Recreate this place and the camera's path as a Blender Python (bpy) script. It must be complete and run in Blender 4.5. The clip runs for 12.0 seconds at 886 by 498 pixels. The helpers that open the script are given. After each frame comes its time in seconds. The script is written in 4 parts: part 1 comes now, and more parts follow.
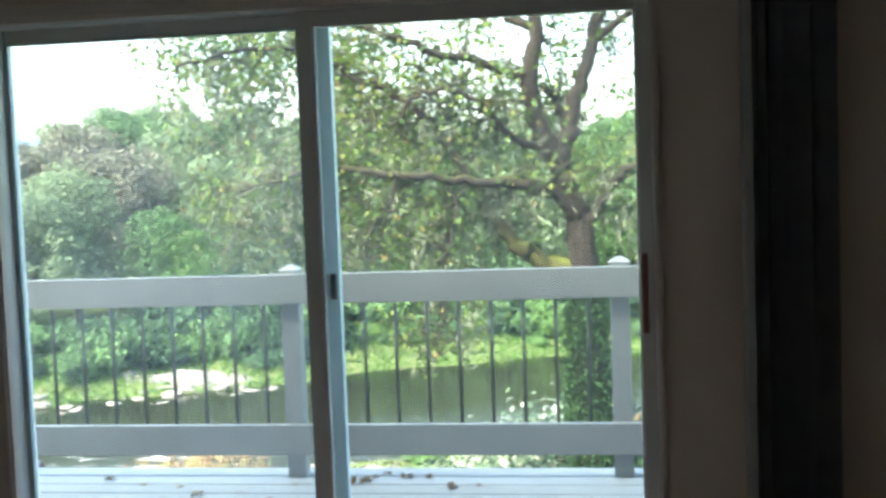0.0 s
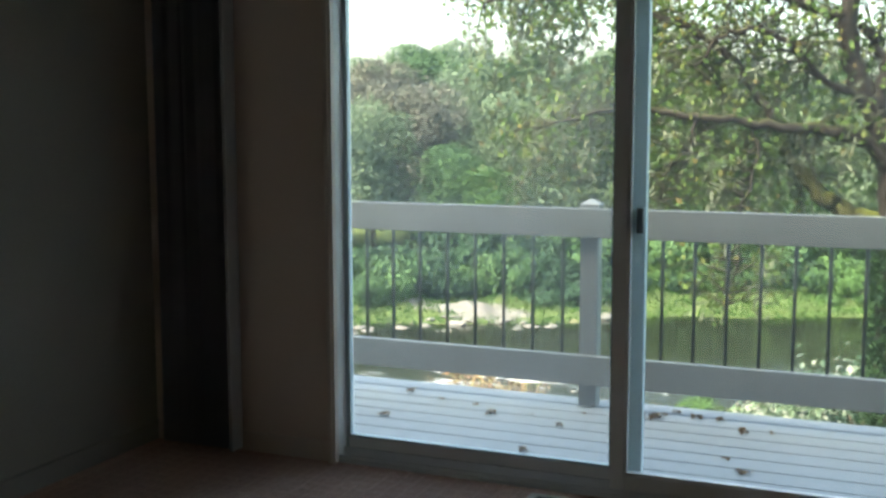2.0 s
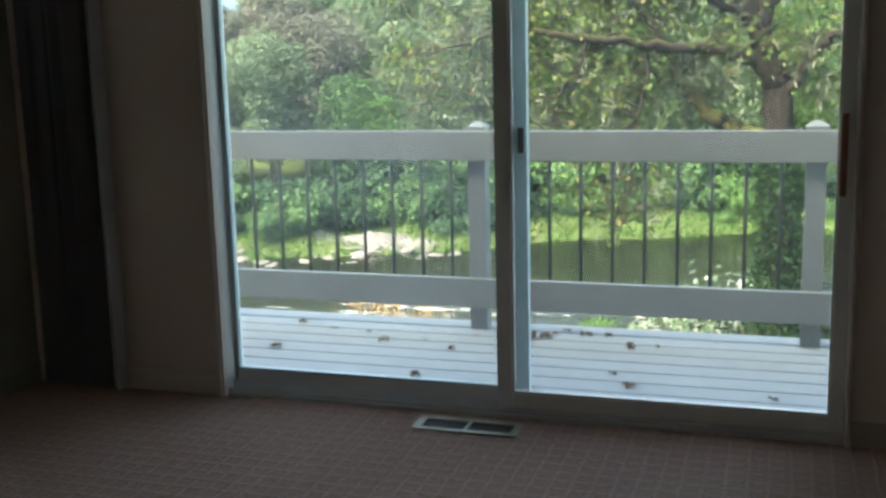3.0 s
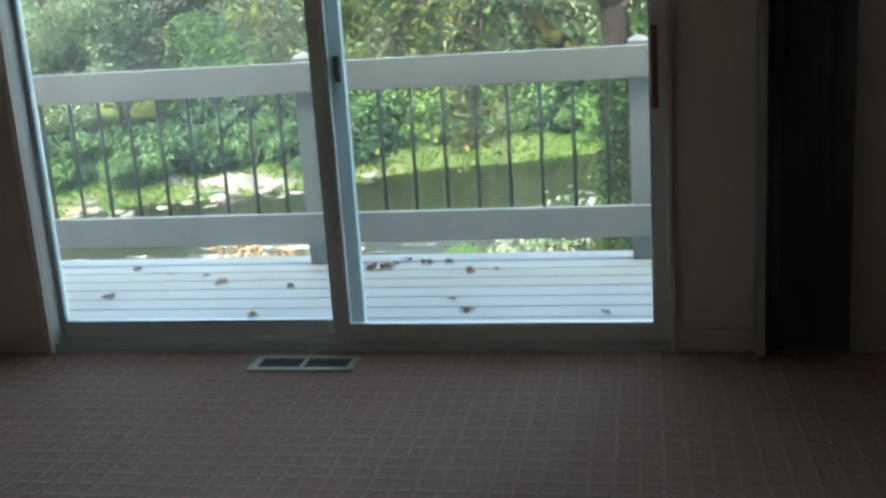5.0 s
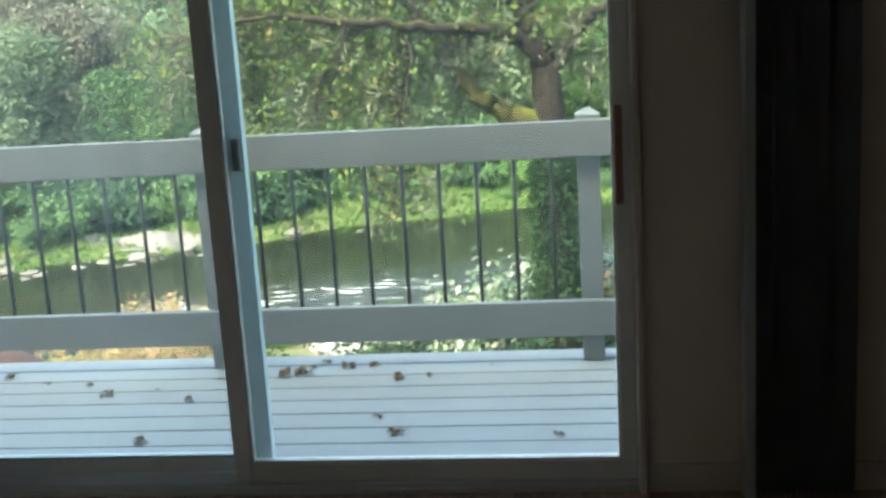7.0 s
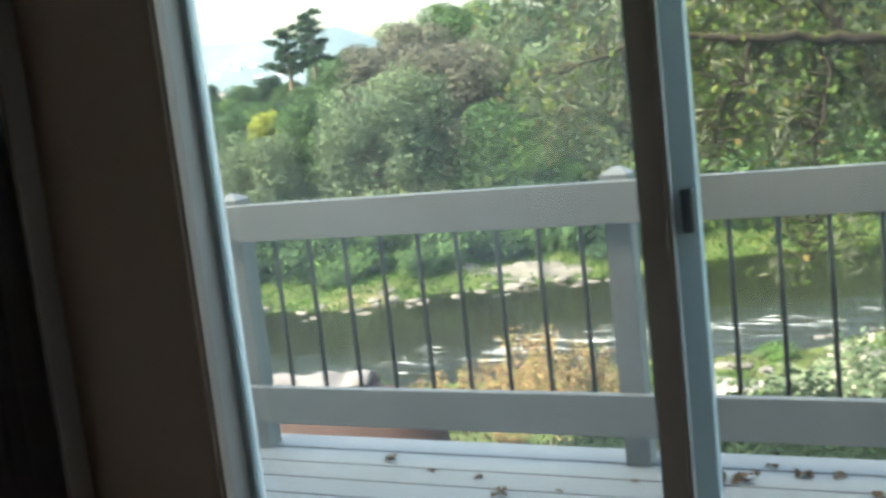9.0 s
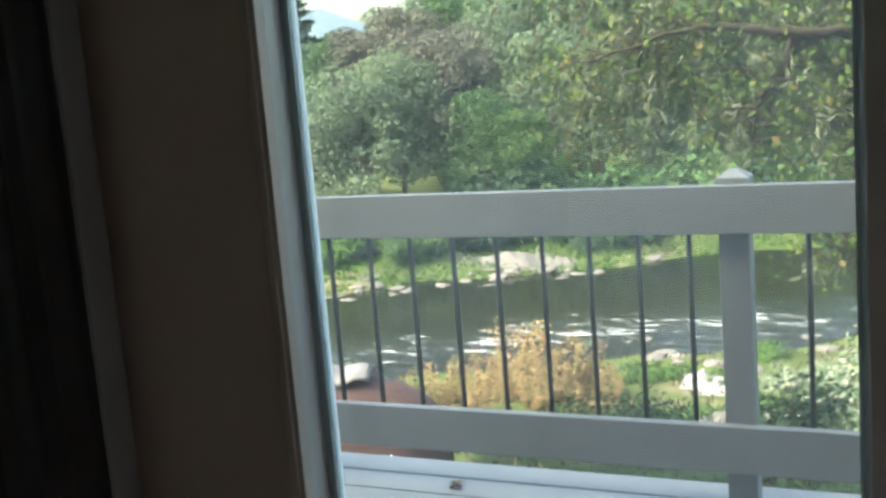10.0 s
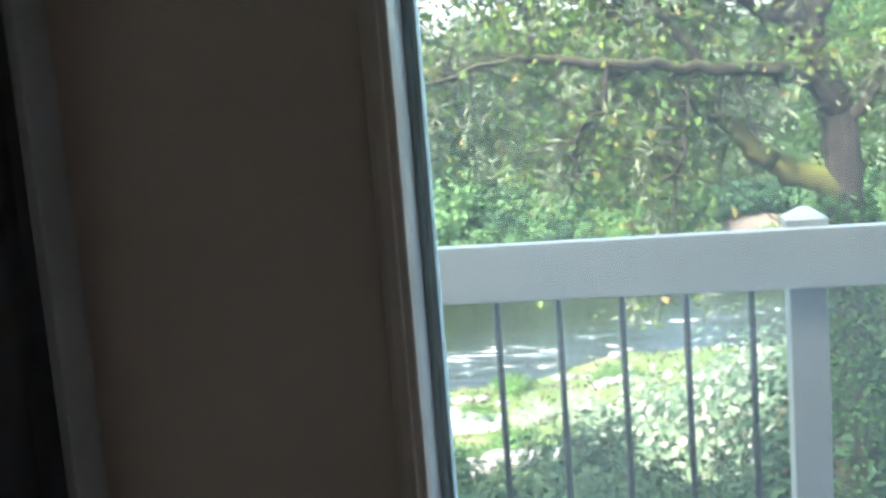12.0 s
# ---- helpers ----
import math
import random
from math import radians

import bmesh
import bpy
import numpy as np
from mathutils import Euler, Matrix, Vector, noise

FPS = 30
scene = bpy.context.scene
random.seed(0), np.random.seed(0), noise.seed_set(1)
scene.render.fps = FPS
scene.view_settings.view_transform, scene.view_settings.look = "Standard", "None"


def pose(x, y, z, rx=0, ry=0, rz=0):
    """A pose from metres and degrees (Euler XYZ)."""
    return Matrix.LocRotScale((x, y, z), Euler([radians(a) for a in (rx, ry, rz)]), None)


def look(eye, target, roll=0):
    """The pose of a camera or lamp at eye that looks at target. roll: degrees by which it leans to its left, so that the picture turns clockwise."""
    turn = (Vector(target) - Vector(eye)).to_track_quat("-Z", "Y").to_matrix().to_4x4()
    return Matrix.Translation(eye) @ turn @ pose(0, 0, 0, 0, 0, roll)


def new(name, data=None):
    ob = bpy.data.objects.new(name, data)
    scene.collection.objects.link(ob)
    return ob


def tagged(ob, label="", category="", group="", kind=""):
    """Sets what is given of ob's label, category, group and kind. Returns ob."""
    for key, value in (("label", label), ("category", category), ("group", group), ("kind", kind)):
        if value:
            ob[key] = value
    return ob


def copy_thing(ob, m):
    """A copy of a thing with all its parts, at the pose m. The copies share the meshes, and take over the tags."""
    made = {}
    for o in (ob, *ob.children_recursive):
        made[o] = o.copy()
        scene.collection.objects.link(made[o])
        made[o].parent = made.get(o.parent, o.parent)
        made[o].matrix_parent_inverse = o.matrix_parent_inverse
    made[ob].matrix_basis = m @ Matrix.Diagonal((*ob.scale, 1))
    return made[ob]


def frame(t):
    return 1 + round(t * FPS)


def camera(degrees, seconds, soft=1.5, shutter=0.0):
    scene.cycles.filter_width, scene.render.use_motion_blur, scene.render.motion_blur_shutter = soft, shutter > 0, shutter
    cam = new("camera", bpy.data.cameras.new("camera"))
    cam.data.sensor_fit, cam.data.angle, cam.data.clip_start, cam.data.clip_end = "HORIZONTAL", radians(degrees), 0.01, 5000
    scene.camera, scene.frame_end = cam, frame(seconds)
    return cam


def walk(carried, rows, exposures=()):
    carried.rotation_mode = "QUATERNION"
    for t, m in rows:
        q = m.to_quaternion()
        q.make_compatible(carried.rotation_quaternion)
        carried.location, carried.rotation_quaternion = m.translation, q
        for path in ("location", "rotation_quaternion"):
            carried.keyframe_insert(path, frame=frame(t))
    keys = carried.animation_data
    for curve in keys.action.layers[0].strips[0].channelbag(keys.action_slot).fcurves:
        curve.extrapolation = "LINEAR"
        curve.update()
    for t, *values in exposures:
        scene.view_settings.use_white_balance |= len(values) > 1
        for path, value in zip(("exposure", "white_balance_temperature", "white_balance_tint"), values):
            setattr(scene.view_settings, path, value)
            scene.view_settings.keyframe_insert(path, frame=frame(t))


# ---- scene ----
cam = camera(44.5, 12.0, soft=2.9, shutter=0.2)
PATH = [
    (0, (2.194, -3.734, 1.417), (1.922, -1.757, 1.283), -2.1),
    (0.5, (2.161, -3.752, 1.434), (1.661, -1.82, 1.311), -1.0),
    (1, (2.133, -3.845, 1.435), (1.429, -1.978, 1.296), -1.0),
    (1.5, (2.116, -3.827, 1.413), (1.336, -1.993, 1.248), 0.1),
    (2, (2.135, -3.835, 1.389), (1.363, -2.004, 1.158), -0.1),
    (2.5, (2.162, -3.789, 1.373), (1.503, -1.931, 1.038), -0.5),
    (3, (2.196, -3.772, 1.361), (1.594, -1.899, 1.001), -1.4),
    (3.5, (2.232, -3.732, 1.353), (1.7, -1.843, 0.968), -2.2),
    (5.5, (2.333, -3.633, 1.318), (2.038, -1.722, 0.809), -2.4),
    (6, (2.33, -3.382, 1.299), (2.108, -1.448, 0.84), -0.9),
    (6.5, (2.276, -3.194, 1.35), (2.073, -1.249, 0.935), -2.9),
    (8.5, (1.968, -2.344, 1.391), (1.405, -0.459, 1.027), -4.4),
    (9, (1.787, -2.157, 1.346), (0.917, -0.380, 1.049), -6.5),
    (9.5, (1.582, -2.038, 1.370), (0.610, -0.314, 1.084), -6.4),
    (10, (1.296, -1.903, 1.370), (0.463, -0.113, 1.045), -4.7),
    (10.5, (1.040, -1.748, 1.396), (0.206, 0.046, 1.106), -6.2),
    (11, (0.776, -1.591, 1.401), (-0.147, 0.157, 1.097), -5.7),
    (11.5, (0.509, -1.481, 1.372), (-0.107, 0.408, 1.145), -3.6),
    (12, (0.320, -1.353, 1.369), (-0.009, 0.598, 1.075), -4.6),
]
walk(cam, [(t, look(eye, target, roll)) for t, eye, target, roll in PATH],
     exposures=[(0.0, 3.45, 6800, 0), (0.5, 3.2, 6800, 0), (1.5, 2.85, 7100, 1), (2.5, 2.95, 7400, 2), (3.5, 3.0, 7300, 1), (5.5, 3.15, 7100, -3), (6.5, 3.1, 7100, -3),
                (8.5, 2.70, 7600, 0), (9.5, 2.68, 7500, 3), (10.5, 2.72, 7200, 3), (11.0, 2.95, 7000, 2), (11.5, 3.5, 6550, 4), (12.0, 3.5, 6550, 2)])

# ---- world and sun ----
SUN_WAY = Vector((-0.45, -0.52, 0.72)).normalized()
world = bpy.data.worlds.new("world")
scene.world = world
world.use_nodes = True
wn = world.node_tree.nodes
sky = wn.new("ShaderNodeTexSky")
sky.sky_type = "NISHITA"
sky.sun_disc = False
sky.sun_elevation = math.asin(SUN_WAY.z)
sky.sun_rotation = math.atan2(SUN_WAY.x, SUN_WAY.y)
sky.air_density, sky.dust_density, sky.ozone_density = 1.0, 6.0, 1.0
wn["Background"].inputs["Strength"].default_value = 0.215
world.node_tree.links.new(sky.outputs[0], wn["Background"].inputs["Color"])
sun = new("sun", bpy.data.lights.new("sun", "SUN"))
sun.data.energy, sun.data.angle, sun.data.color = 0.68, radians(14.0), (1.0, 0.96, 0.90)
sun.matrix_world = look((0, 0, 60), Vector((0, 0, 60)) - SUN_WAY)


# ---- materials ----
class Nodes:
    """A small builder of node materials."""

    def __init__(self, name):
        self.m = bpy.data.materials.new(name)
        self.m.use_nodes = True
        self.t = self.m.node_tree
        self.bsdf = self.t.nodes["Principled BSDF"]
        self.pos = self.add("ShaderNodeTexCoord").outputs["Object"]

    def add(self, kind, **values):
        node = self.t.nodes.new(kind)
        for key, value in values.items():
            node.inputs[key].default_value = value
        return node

    def link(self, a, b):
        self.t.links.new(a, b)

    def noise(self, scale, detail=4.0, rough=0.6, stretch=None):
        n = self.add("ShaderNodeTexNoise", Scale=scale, Detail=detail, Roughness=rough)
        src = self.pos
        if stretch:
            mp = self.add("ShaderNodeMapping", Scale=stretch)
            self.link(src, mp.inputs["Vector"])
            src = mp.outputs["Vector"]
        self.link(src, n.inputs["Vector"])
        return n.outputs["Fac"]

    def ramp(self, fac, stops):
        r = self.t.nodes.new("ShaderNodeValToRGB")
        r.color_ramp.elements[0].position, r.color_ramp.elements[0].color = stops[0][0], (*stops[0][1], 1)
        r.color_ramp.elements[1].position, r.color_ramp.elements[1].color = stops[-1][0], (*stops[-1][1], 1)
        for p, c in stops[1:-1]:
            r.color_ramp.elements.new(p).color = (*c, 1)
        self.link(fac, r.inputs["Fac"])
        return r.outputs["Color"]

    def mix(self, fac, a, b, mode="MIX"):
        x = self.t.nodes.new("ShaderNodeMix")
        x.data_type, x.blend_type = "RGBA", mode
        for value, sock in ((fac, x.inputs[0]), (a, x.inputs[6]), (b, x.inputs[7])):
            if isinstance(value, bpy.types.NodeSocket):
                self.link(value, sock)
            else:
                sock.default_value = value if isinstance(value, float) else (*value, 1)
        return x.outputs[2]

    def math(self, op, a, b=0.0):
        x = self.t.nodes.new("ShaderNodeMath")
        x.operation = op
        for value, sock in ((a, x.inputs[0]), (b, x.inputs[1])):
            if isinstance(value, bpy.types.NodeSocket):
                self.link(value, sock)
            else:
                sock.default_value = value
        return x.outputs[0]

    def finish(self, color, rough=0.6, bump=None, height=0.01, strength=0.4, metal=0.0):
        if isinstance(color, bpy.types.NodeSocket):
            self.link(color, self.bsdf.inputs["Base Color"])
        else:
            self.bsdf.inputs["Base Color"].default_value = (*color, 1)
        self.bsdf.inputs["Metallic"].default_value = metal
        if isinstance(rough, bpy.types.NodeSocket):
            self.link(rough, self.bsdf.inputs["Roughness"])
        else:
            self.bsdf.inputs["Roughness"].default_value = rough
        if bump is not None:
            b = self.add("ShaderNodeBump", Strength=strength, Distance=height)
            self.link(bump, b.inputs["Height"])
            self.link(b.outputs["Normal"], self.bsdf.inputs["Normal"])
        return self.m


def plain(name, dark, light, rough=0.6, grain=60.0, stain=2.0, height=0.002, stretch=None, metal=0.0, strength=0.4, shine=0.5):
    """Two scales of variation between two colours, with a fine relief."""
    n = Nodes(name)
    big, fine = n.noise(stain, 5.0), n.noise(grain, 3.0, 0.7, stretch)
    both = n.math("ADD", n.math("MULTIPLY", big, 0.6), n.math("MULTIPLY", fine, 0.4))
    n.bsdf.inputs["Specular IOR Level"].default_value = shine
    return n.finish(n.ramp(both, [(0.3, dark), (0.7, light)]), rough, fine, height, strength, metal)


def leafy(name, stops, gloss=0.45, sheer=0.48):
    """Leaves, each island with its own tint, letting some light through."""
    n = Nodes(name)
    geo = n.t.nodes.new("ShaderNodeNewGeometry")
    color = n.ramp(geo.outputs["Random Per Island"], stops)
    patch = n.ramp(n.noise(0.5, 2.0), [(0.35, (0.7, 0.72, 0.75)), (0.65, (1.1, 1.08, 1.0))])
    color = n.mix(1.0, color, patch, "MULTIPLY")
    n.finish(color, gloss + 0.3)
    n.bsdf.inputs["Specular IOR Level"].default_value = 0.15
    tr = n.t.nodes.new("ShaderNodeBsdfTranslucent")
    n.link(color, tr.inputs["Color"])
    mixer = n.add("ShaderNodeMixShader", Fac=sheer)
    n.link(n.bsdf.outputs[0], mixer.inputs[1])
    n.link(tr.outputs[0], mixer.inputs[2])
    n.link(mixer.outputs[0], n.t.nodes["Material Output"].inputs["Surface"])
    return n.m


def glass(name, haze):
    """A thin pane: clear, glossy by its angle, with a film of dust."""
    n = Nodes(name)
    clear = n.add("ShaderNodeBsdfTransparent", Color=(0.95, 0.98, 0.98, 1))
    gloss = n.add("ShaderNodeBsdfGlossy", Color=(1, 1, 1, 1), Roughness=0.0)
    fres = n.add("ShaderNodeFresnel", IOR=1.45)
    one = n.t.nodes.new("ShaderNodeMixShader")
    n.link(fres.outputs[0], one.inputs[0])
    n.link(clear.outputs[0], one.inputs[1])
    n.link(gloss.outputs[0], one.inputs[2])
    dust = n.add("ShaderNodeBsdfTranslucent", Color=(0.8, 0.85, 0.85, 1))
    two = n.t.nodes.new("ShaderNodeMixShader")
    smear = n.ramp(n.noise(2.5, 6.0), [(0.3, (haze * 0.5,) * 3), (0.8, (haze * 1.5,) * 3)])
    n.link(smear, two.inputs[0])
    n.link(one.outputs[0], two.inputs[1])
    n.link(dust.outputs[0], two.inputs[2])
    n.link(two.outputs[0], n.t.nodes["Material Output"].inputs["Surface"])
    return n.m


def carpet_material():
    """Loop pile in a lattice of raised lighter ribs on a brown ground."""
    n = Nodes("carpet")
    sep = n.t.nodes.new("ShaderNodeSeparateXYZ")
    n.link(n.pos, sep.inputs[0])
    wob = n.noise(9.0, 2.0)
    ribs, edges = [], []
    for axis, pitch in (("X", 0.066), ("Y", 0.068)):
        v = n.math("ADD", n.math("DIVIDE", sep.outputs[axis], pitch), n.math("MULTIPLY", wob, 0.25))
        tri = n.math("PINGPONG", v, 0.5)
        ribs.append(n.math("MINIMUM", n.math("MULTIPLY", n.math("MAXIMUM", n.math("SUBTRACT", 0.16, tri), 0.0), 6.0), 1.0))
        edges.append(n.math("MULTIPLY", n.math("GREATER_THAN", tri, 0.15), n.math("LESS_THAN", tri, 0.24)))
    lattice = n.math("MAXIMUM", *ribs)
    knots = n.math("MULTIPLY", n.math("MULTIPLY", edges[0], ribs[1]), n.ramp(n.noise(14.0, 2.0), [(0.42, (0.0,) * 3), (0.60, (0.85,) * 3)]))
    pile = n.noise(420.0, 2.0, 0.7)
    tuft = n.noise(55.0, 3.0, 0.6)
    broken = n.math("MULTIPLY", lattice, n.ramp(tuft, [(0.38, (0.0,) * 3), (0.62, (1.0,) * 3)]))
    base = n.ramp(n.noise(1.3, 4.0), [(0.3, (0.56, 0.325, 0.255)), (0.7, (0.64, 0.39, 0.31))])
    color = n.mix(broken, base, (0.88, 0.66, 0.55))
    color = n.mix(knots, color, (0.10, 0.06, 0.045))
    color = n.mix(n.math("MULTIPLY", pile, 0.35), color, (0.25, 0.17, 0.135))
    relief = n.math("ADD", n.math("MULTIPLY", lattice, 0.8), n.math("MULTIPLY", pile, 0.5))
    n.bsdf.inputs["Sheen Weight"].default_value = 0.65
    n.bsdf.inputs["Sheen Roughness"].default_value = 0.45
    n.bsdf.inputs["Sheen Tint"].default_value = (1.0, 0.70, 0.58, 1)
    return n.finish(color, 0.95, relief, 0.009, 0.8)


def water_material():
    """Slow dark green water with streaks of white water over the shallows."""
    n = Nodes("river_water")
    rip = n.noise(1.4, 5.0, 0.65, (0.35, 1.0, 1.0))
    wide = n.noise(0.11, 3.0, 0.5, (0.5, 1.0, 1.0))
    streak = n.noise(2.0, 6.0, 0.78, (0.28, 1.0, 1.0))
    sep = n.t.nodes.new("ShaderNodeSeparateXYZ")
    n.link(n.pos, sep.inputs[0])
    riffle = n.math("MULTIPLY", n.math("MAXIMUM", n.math("SUBTRACT", 1.0, n.math("MULTIPLY", n.math("ABSOLUTE", n.math("SUBTRACT", n.math("SUBTRACT", sep.outputs["Y"], n.math("MULTIPLY", sep.outputs["X"], 0.5)), 36.0)), 0.16)), 0.0), 0.22)
    body = n.math("ADD", n.math("ADD", streak, riffle), n.math("MULTIPLY", wide, 0.35))
    foam = n.ramp(body, [(0.95, (0, 0, 0)), (1.0, (1, 1, 1))])
    color = n.mix(foam, n.ramp(wide, [(0.3, (0.006, 0.008, 0.004)), (0.7, (0.011, 0.012, 0.008))]), (0.32, 0.34, 0.34))
    n.bsdf.inputs["IOR"].default_value = 1.33
    rough = n.math("ADD", n.math("MULTIPLY", foam, 0.5), 0.06)
    return n.finish(color, rough, n.math("ADD", n.math("MULTIPLY", rip, n.math("ADD", n.math("MULTIPLY", riffle, 8.0), 0.25)), 0.0), 0.16, 0.30)


def ground_material():
    n = Nodes("bank_ground")
    a, b, c = n.noise(0.16, 5.0), n.noise(1.5, 5.0), n.noise(18.0, 4.0, 0.7)
    grass = n.ramp(c, [(0.3, (0.040, 0.058, 0.020)), (0.7, (0.088, 0.116, 0.042))])
    soil = n.ramp(c, [(0.3, (0.101, 0.072, 0.047)), (0.7, (0.238, 0.194, 0.137))])
    color = n.mix(n.ramp(n.math("ADD", n.math("MULTIPLY", a, 0.6), n.math("MULTIPLY", b, 0.4)), [(0.55, (0, 0, 0)), (0.67, (1, 1, 1))]), grass, soil)
    n.bsdf.inputs["Specular IOR Level"].default_value = 0.05
    return n.finish(color, 0.95, c, 0.08, 0.6)


def bark_material(name, dark, light, moss):
    n = Nodes(name)
    ridge = n.noise(14.0, 6.0, 0.7, (1.0, 1.0, 0.25))
    color = n.ramp(ridge, [(0.3, dark), (0.7, light)])
    geo = n.t.nodes.new("ShaderNodeNewGeometry")
    sep = n.t.nodes.new("ShaderNodeSeparateXYZ")
    n.link(geo.outputs["Normal"], sep.inputs[0])
    up = n.math("ADD", n.math("MULTIPLY", sep.outputs["Z"], 0.5), n.noise(3.0, 4.0))
    cover = n.ramp(up, [(0.72, (0, 0, 0)), (0.95, (moss,) * 3)])
    color = n.mix(cover, color, (0.058, 0.066, 0.013))
    n.bsdf.inputs["Specular IOR Level"].default_value = 0.1
    return n.finish(color, 0.9, ridge, 0.03, 0.8)


M_WALL = plain("wall_paint", (0.80, 0.66, 0.57), (0.85, 0.715, 0.625), 0.75, 140.0, 1.2, 0.0015)
# Side walls: the room's light falloff is put into this darker colour.
M_SIDE = plain("side_wall_dimmed", (0.34, 0.315, 0.265), (0.41, 0.38, 0.325), 0.75, 140.0, 1.2, 0.0015)
M_CEIL = plain("ceiling_paint", (0.76, 0.74, 0.70), (0.82, 0.80, 0.77), 0.85, 90.0, 1.0, 0.003)
M_TRIM = plain("trim_paint", (0.76, 0.65, 0.57), (0.82, 0.71, 0.63), 0.45, 80.0, 3.0, 0.0008)
M_CARPET = carpet_material()
M_VINYL = plain("white_vinyl", (0.80, 0.78, 0.75), (0.86, 0.84, 0.81), 0.35, 70.0, 4.0, 0.0004)
# Fixed stiles and beads: daylight tinted by the glass is put into this teal.
M_TEAL_EDGE = plain("teal_grey_edge_tint", (0.42, 0.52, 0.53), (0.50, 0.59, 0.60), 0.4, 70.0, 4.0, 0.0004)
M_ALU = plain("sill_metal", (0.66, 0.66, 0.66), (0.80, 0.80, 0.80), 0.4, 90.0, 5.0, 0.0004, (0.1, 1, 1), 0.1)
M_GLASS = glass("clear_pane", 0.015)
M_GLASS_FILM = glass("dusty_pane", 0.033)
M_GASKET = plain("black_rubber", (0.015, 0.015, 0.016), (0.03, 0.03, 0.032), 0.6)
M_HANDLE = plain("brown_wood", (0.26, 0.105, 0.080), (0.34, 0.150, 0.115), 0.45, 60.0, 8.0, 0.0006, (3, 3, 0.3))
M_PLEAT = plain("charcoal_fabric", (0.44, 0.43, 0.46), (0.56, 0.55, 0.58), 0.85, 300.0, 3.0, 0.0006)
M_RAILSTRIP = plain("grey_plastic", (0.40, 0.39, 0.38), (0.48, 0.47, 0.46), 0.5, 60.0, 3.0, 0.0004)
M_REG = plain("cream_enamel", (0.60, 0.55, 0.45), (0.70, 0.65, 0.55), 0.4, 60.0, 6.0, 0.0004, None, 0.2)
M_LOUVRE = plain("dark_louvre", (0.15, 0.125, 0.105), (0.22, 0.19, 0.16), 0.5)
# The shade inside the register's opening, put into colour.
M_DUCT_SHADE = plain("duct_shade", (0.015, 0.014, 0.013), (0.03, 0.028, 0.026), 0.7)
M_DECK = plain("deck_paint", (0.150, 0.168, 0.176), (0.215, 0.236, 0.244), 0.55, 35.0, 1.6, 0.003, (0.15, 1, 1))
M_RAIL = plain("rail_paint", (0.112, 0.126, 0.126), (0.155, 0.170, 0.168), 0.55, 35.0, 2.5, 0.002, (0.2, 1, 1))
# Near-black, so the shade in the plank gaps is put into colour.
M_GAP_SHADE = plain("gap_shade", (0.020, 0.019, 0.018), (0.05, 0.047, 0.044), 0.85, 30.0, 2.0, 0.003, (0.15, 1, 1))
M_IRON = plain("baluster_iron", (0.012, 0.016, 0.015), (0.03, 0.036, 0.034), 0.45, 60.0, 5.0, 0.0005, None, 0.5)
M_SIDING = plain("outer_siding", (0.42, 0.40, 0.37), (0.52, 0.50, 0.46), 0.7)
M_ROOF = plain("roof_shingle", (0.10, 0.09, 0.085), (0.18, 0.17, 0.16), 0.9)
M_DRYLEAF = leafy("dry_leaf", [(0.0, (0.085, 0.052, 0.030)), (0.5, (0.15, 0.098, 0.058)), (1.0, (0.28, 0.205, 0.13))], 0.7, 0.15)
M_WATER = water_material()
M_GROUND = ground_material()
M_BARK = bark_material("oak_bark", (0.008, 0.0072, 0.0066), (0.027, 0.023, 0.020), 0.3)
M_BARK_MOSS = bark_material("mossy_bark", (0.016, 0.015, 0.007), (0.046, 0.046, 0.014), 0.95)
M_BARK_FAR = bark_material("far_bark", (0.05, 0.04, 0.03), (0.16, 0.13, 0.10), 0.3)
M_ROCK = plain("pale_river_stone", (0.055, 0.052, 0.048), (0.17, 0.160, 0.148), 0.8, 12.0, 0.8, 0.02, shine=0.1)
M_GRAVEL = plain("pale_gravel", (0.16, 0.155, 0.148), (0.30, 0.29, 0.28), 0.85, 9.0, 1.2, 0.03, shine=0.1)
M_SAND = plain("pinkish_sand", (0.060, 0.047, 0.040), (0.095, 0.076, 0.066), 0.9, 14.0, 0.8, 0.02, shine=0.1)
# Distance haze over the wooded hill is put into this pale blue.
M_HILL = plain("far_woods_haze", (0.085, 0.125, 0.150), (0.125, 0.165, 0.185), 0.95, 0.15, 0.02, 0.5, shine=0.0)
M_OAKLEAF = leafy("oak_leaves", [(0.0, (0.042, 0.082, 0.026)), (0.4, (0.078, 0.132, 0.038)), (0.75, (0.118, 0.172, 0.050)), (0.93, (0.165, 0.180, 0.058)), (1.0, (0.190, 0.145, 0.058))], sheer=0.55)
M_OLIVE = leafy("olive_oak_leaves", [(0.0, (0.030, 0.056, 0.026)), (0.5, (0.052, 0.082, 0.038)), (0.85, (0.078, 0.096, 0.046)), (1.0, (0.125, 0.098, 0.052))], sheer=0.55)
M_LICHEN = leafy("grey_lichen", [(0.0, (0.085, 0.100, 0.070)), (1.0, (0.150, 0.165, 0.120))], 0.8, 0.3)
M_IVY = leafy("ivy_leaves", [(0.0, (0.014, 0.036, 0.014)), (0.7, (0.022, 0.052, 0.018)), (1.0, (0.032, 0.070, 0.024))], 0.6, 0.3)
M_GREEN = leafy("green_leaves", [(0.0, (0.030, 0.068, 0.028)), (1.0, (0.062, 0.115, 0.046))], sheer=0.25)
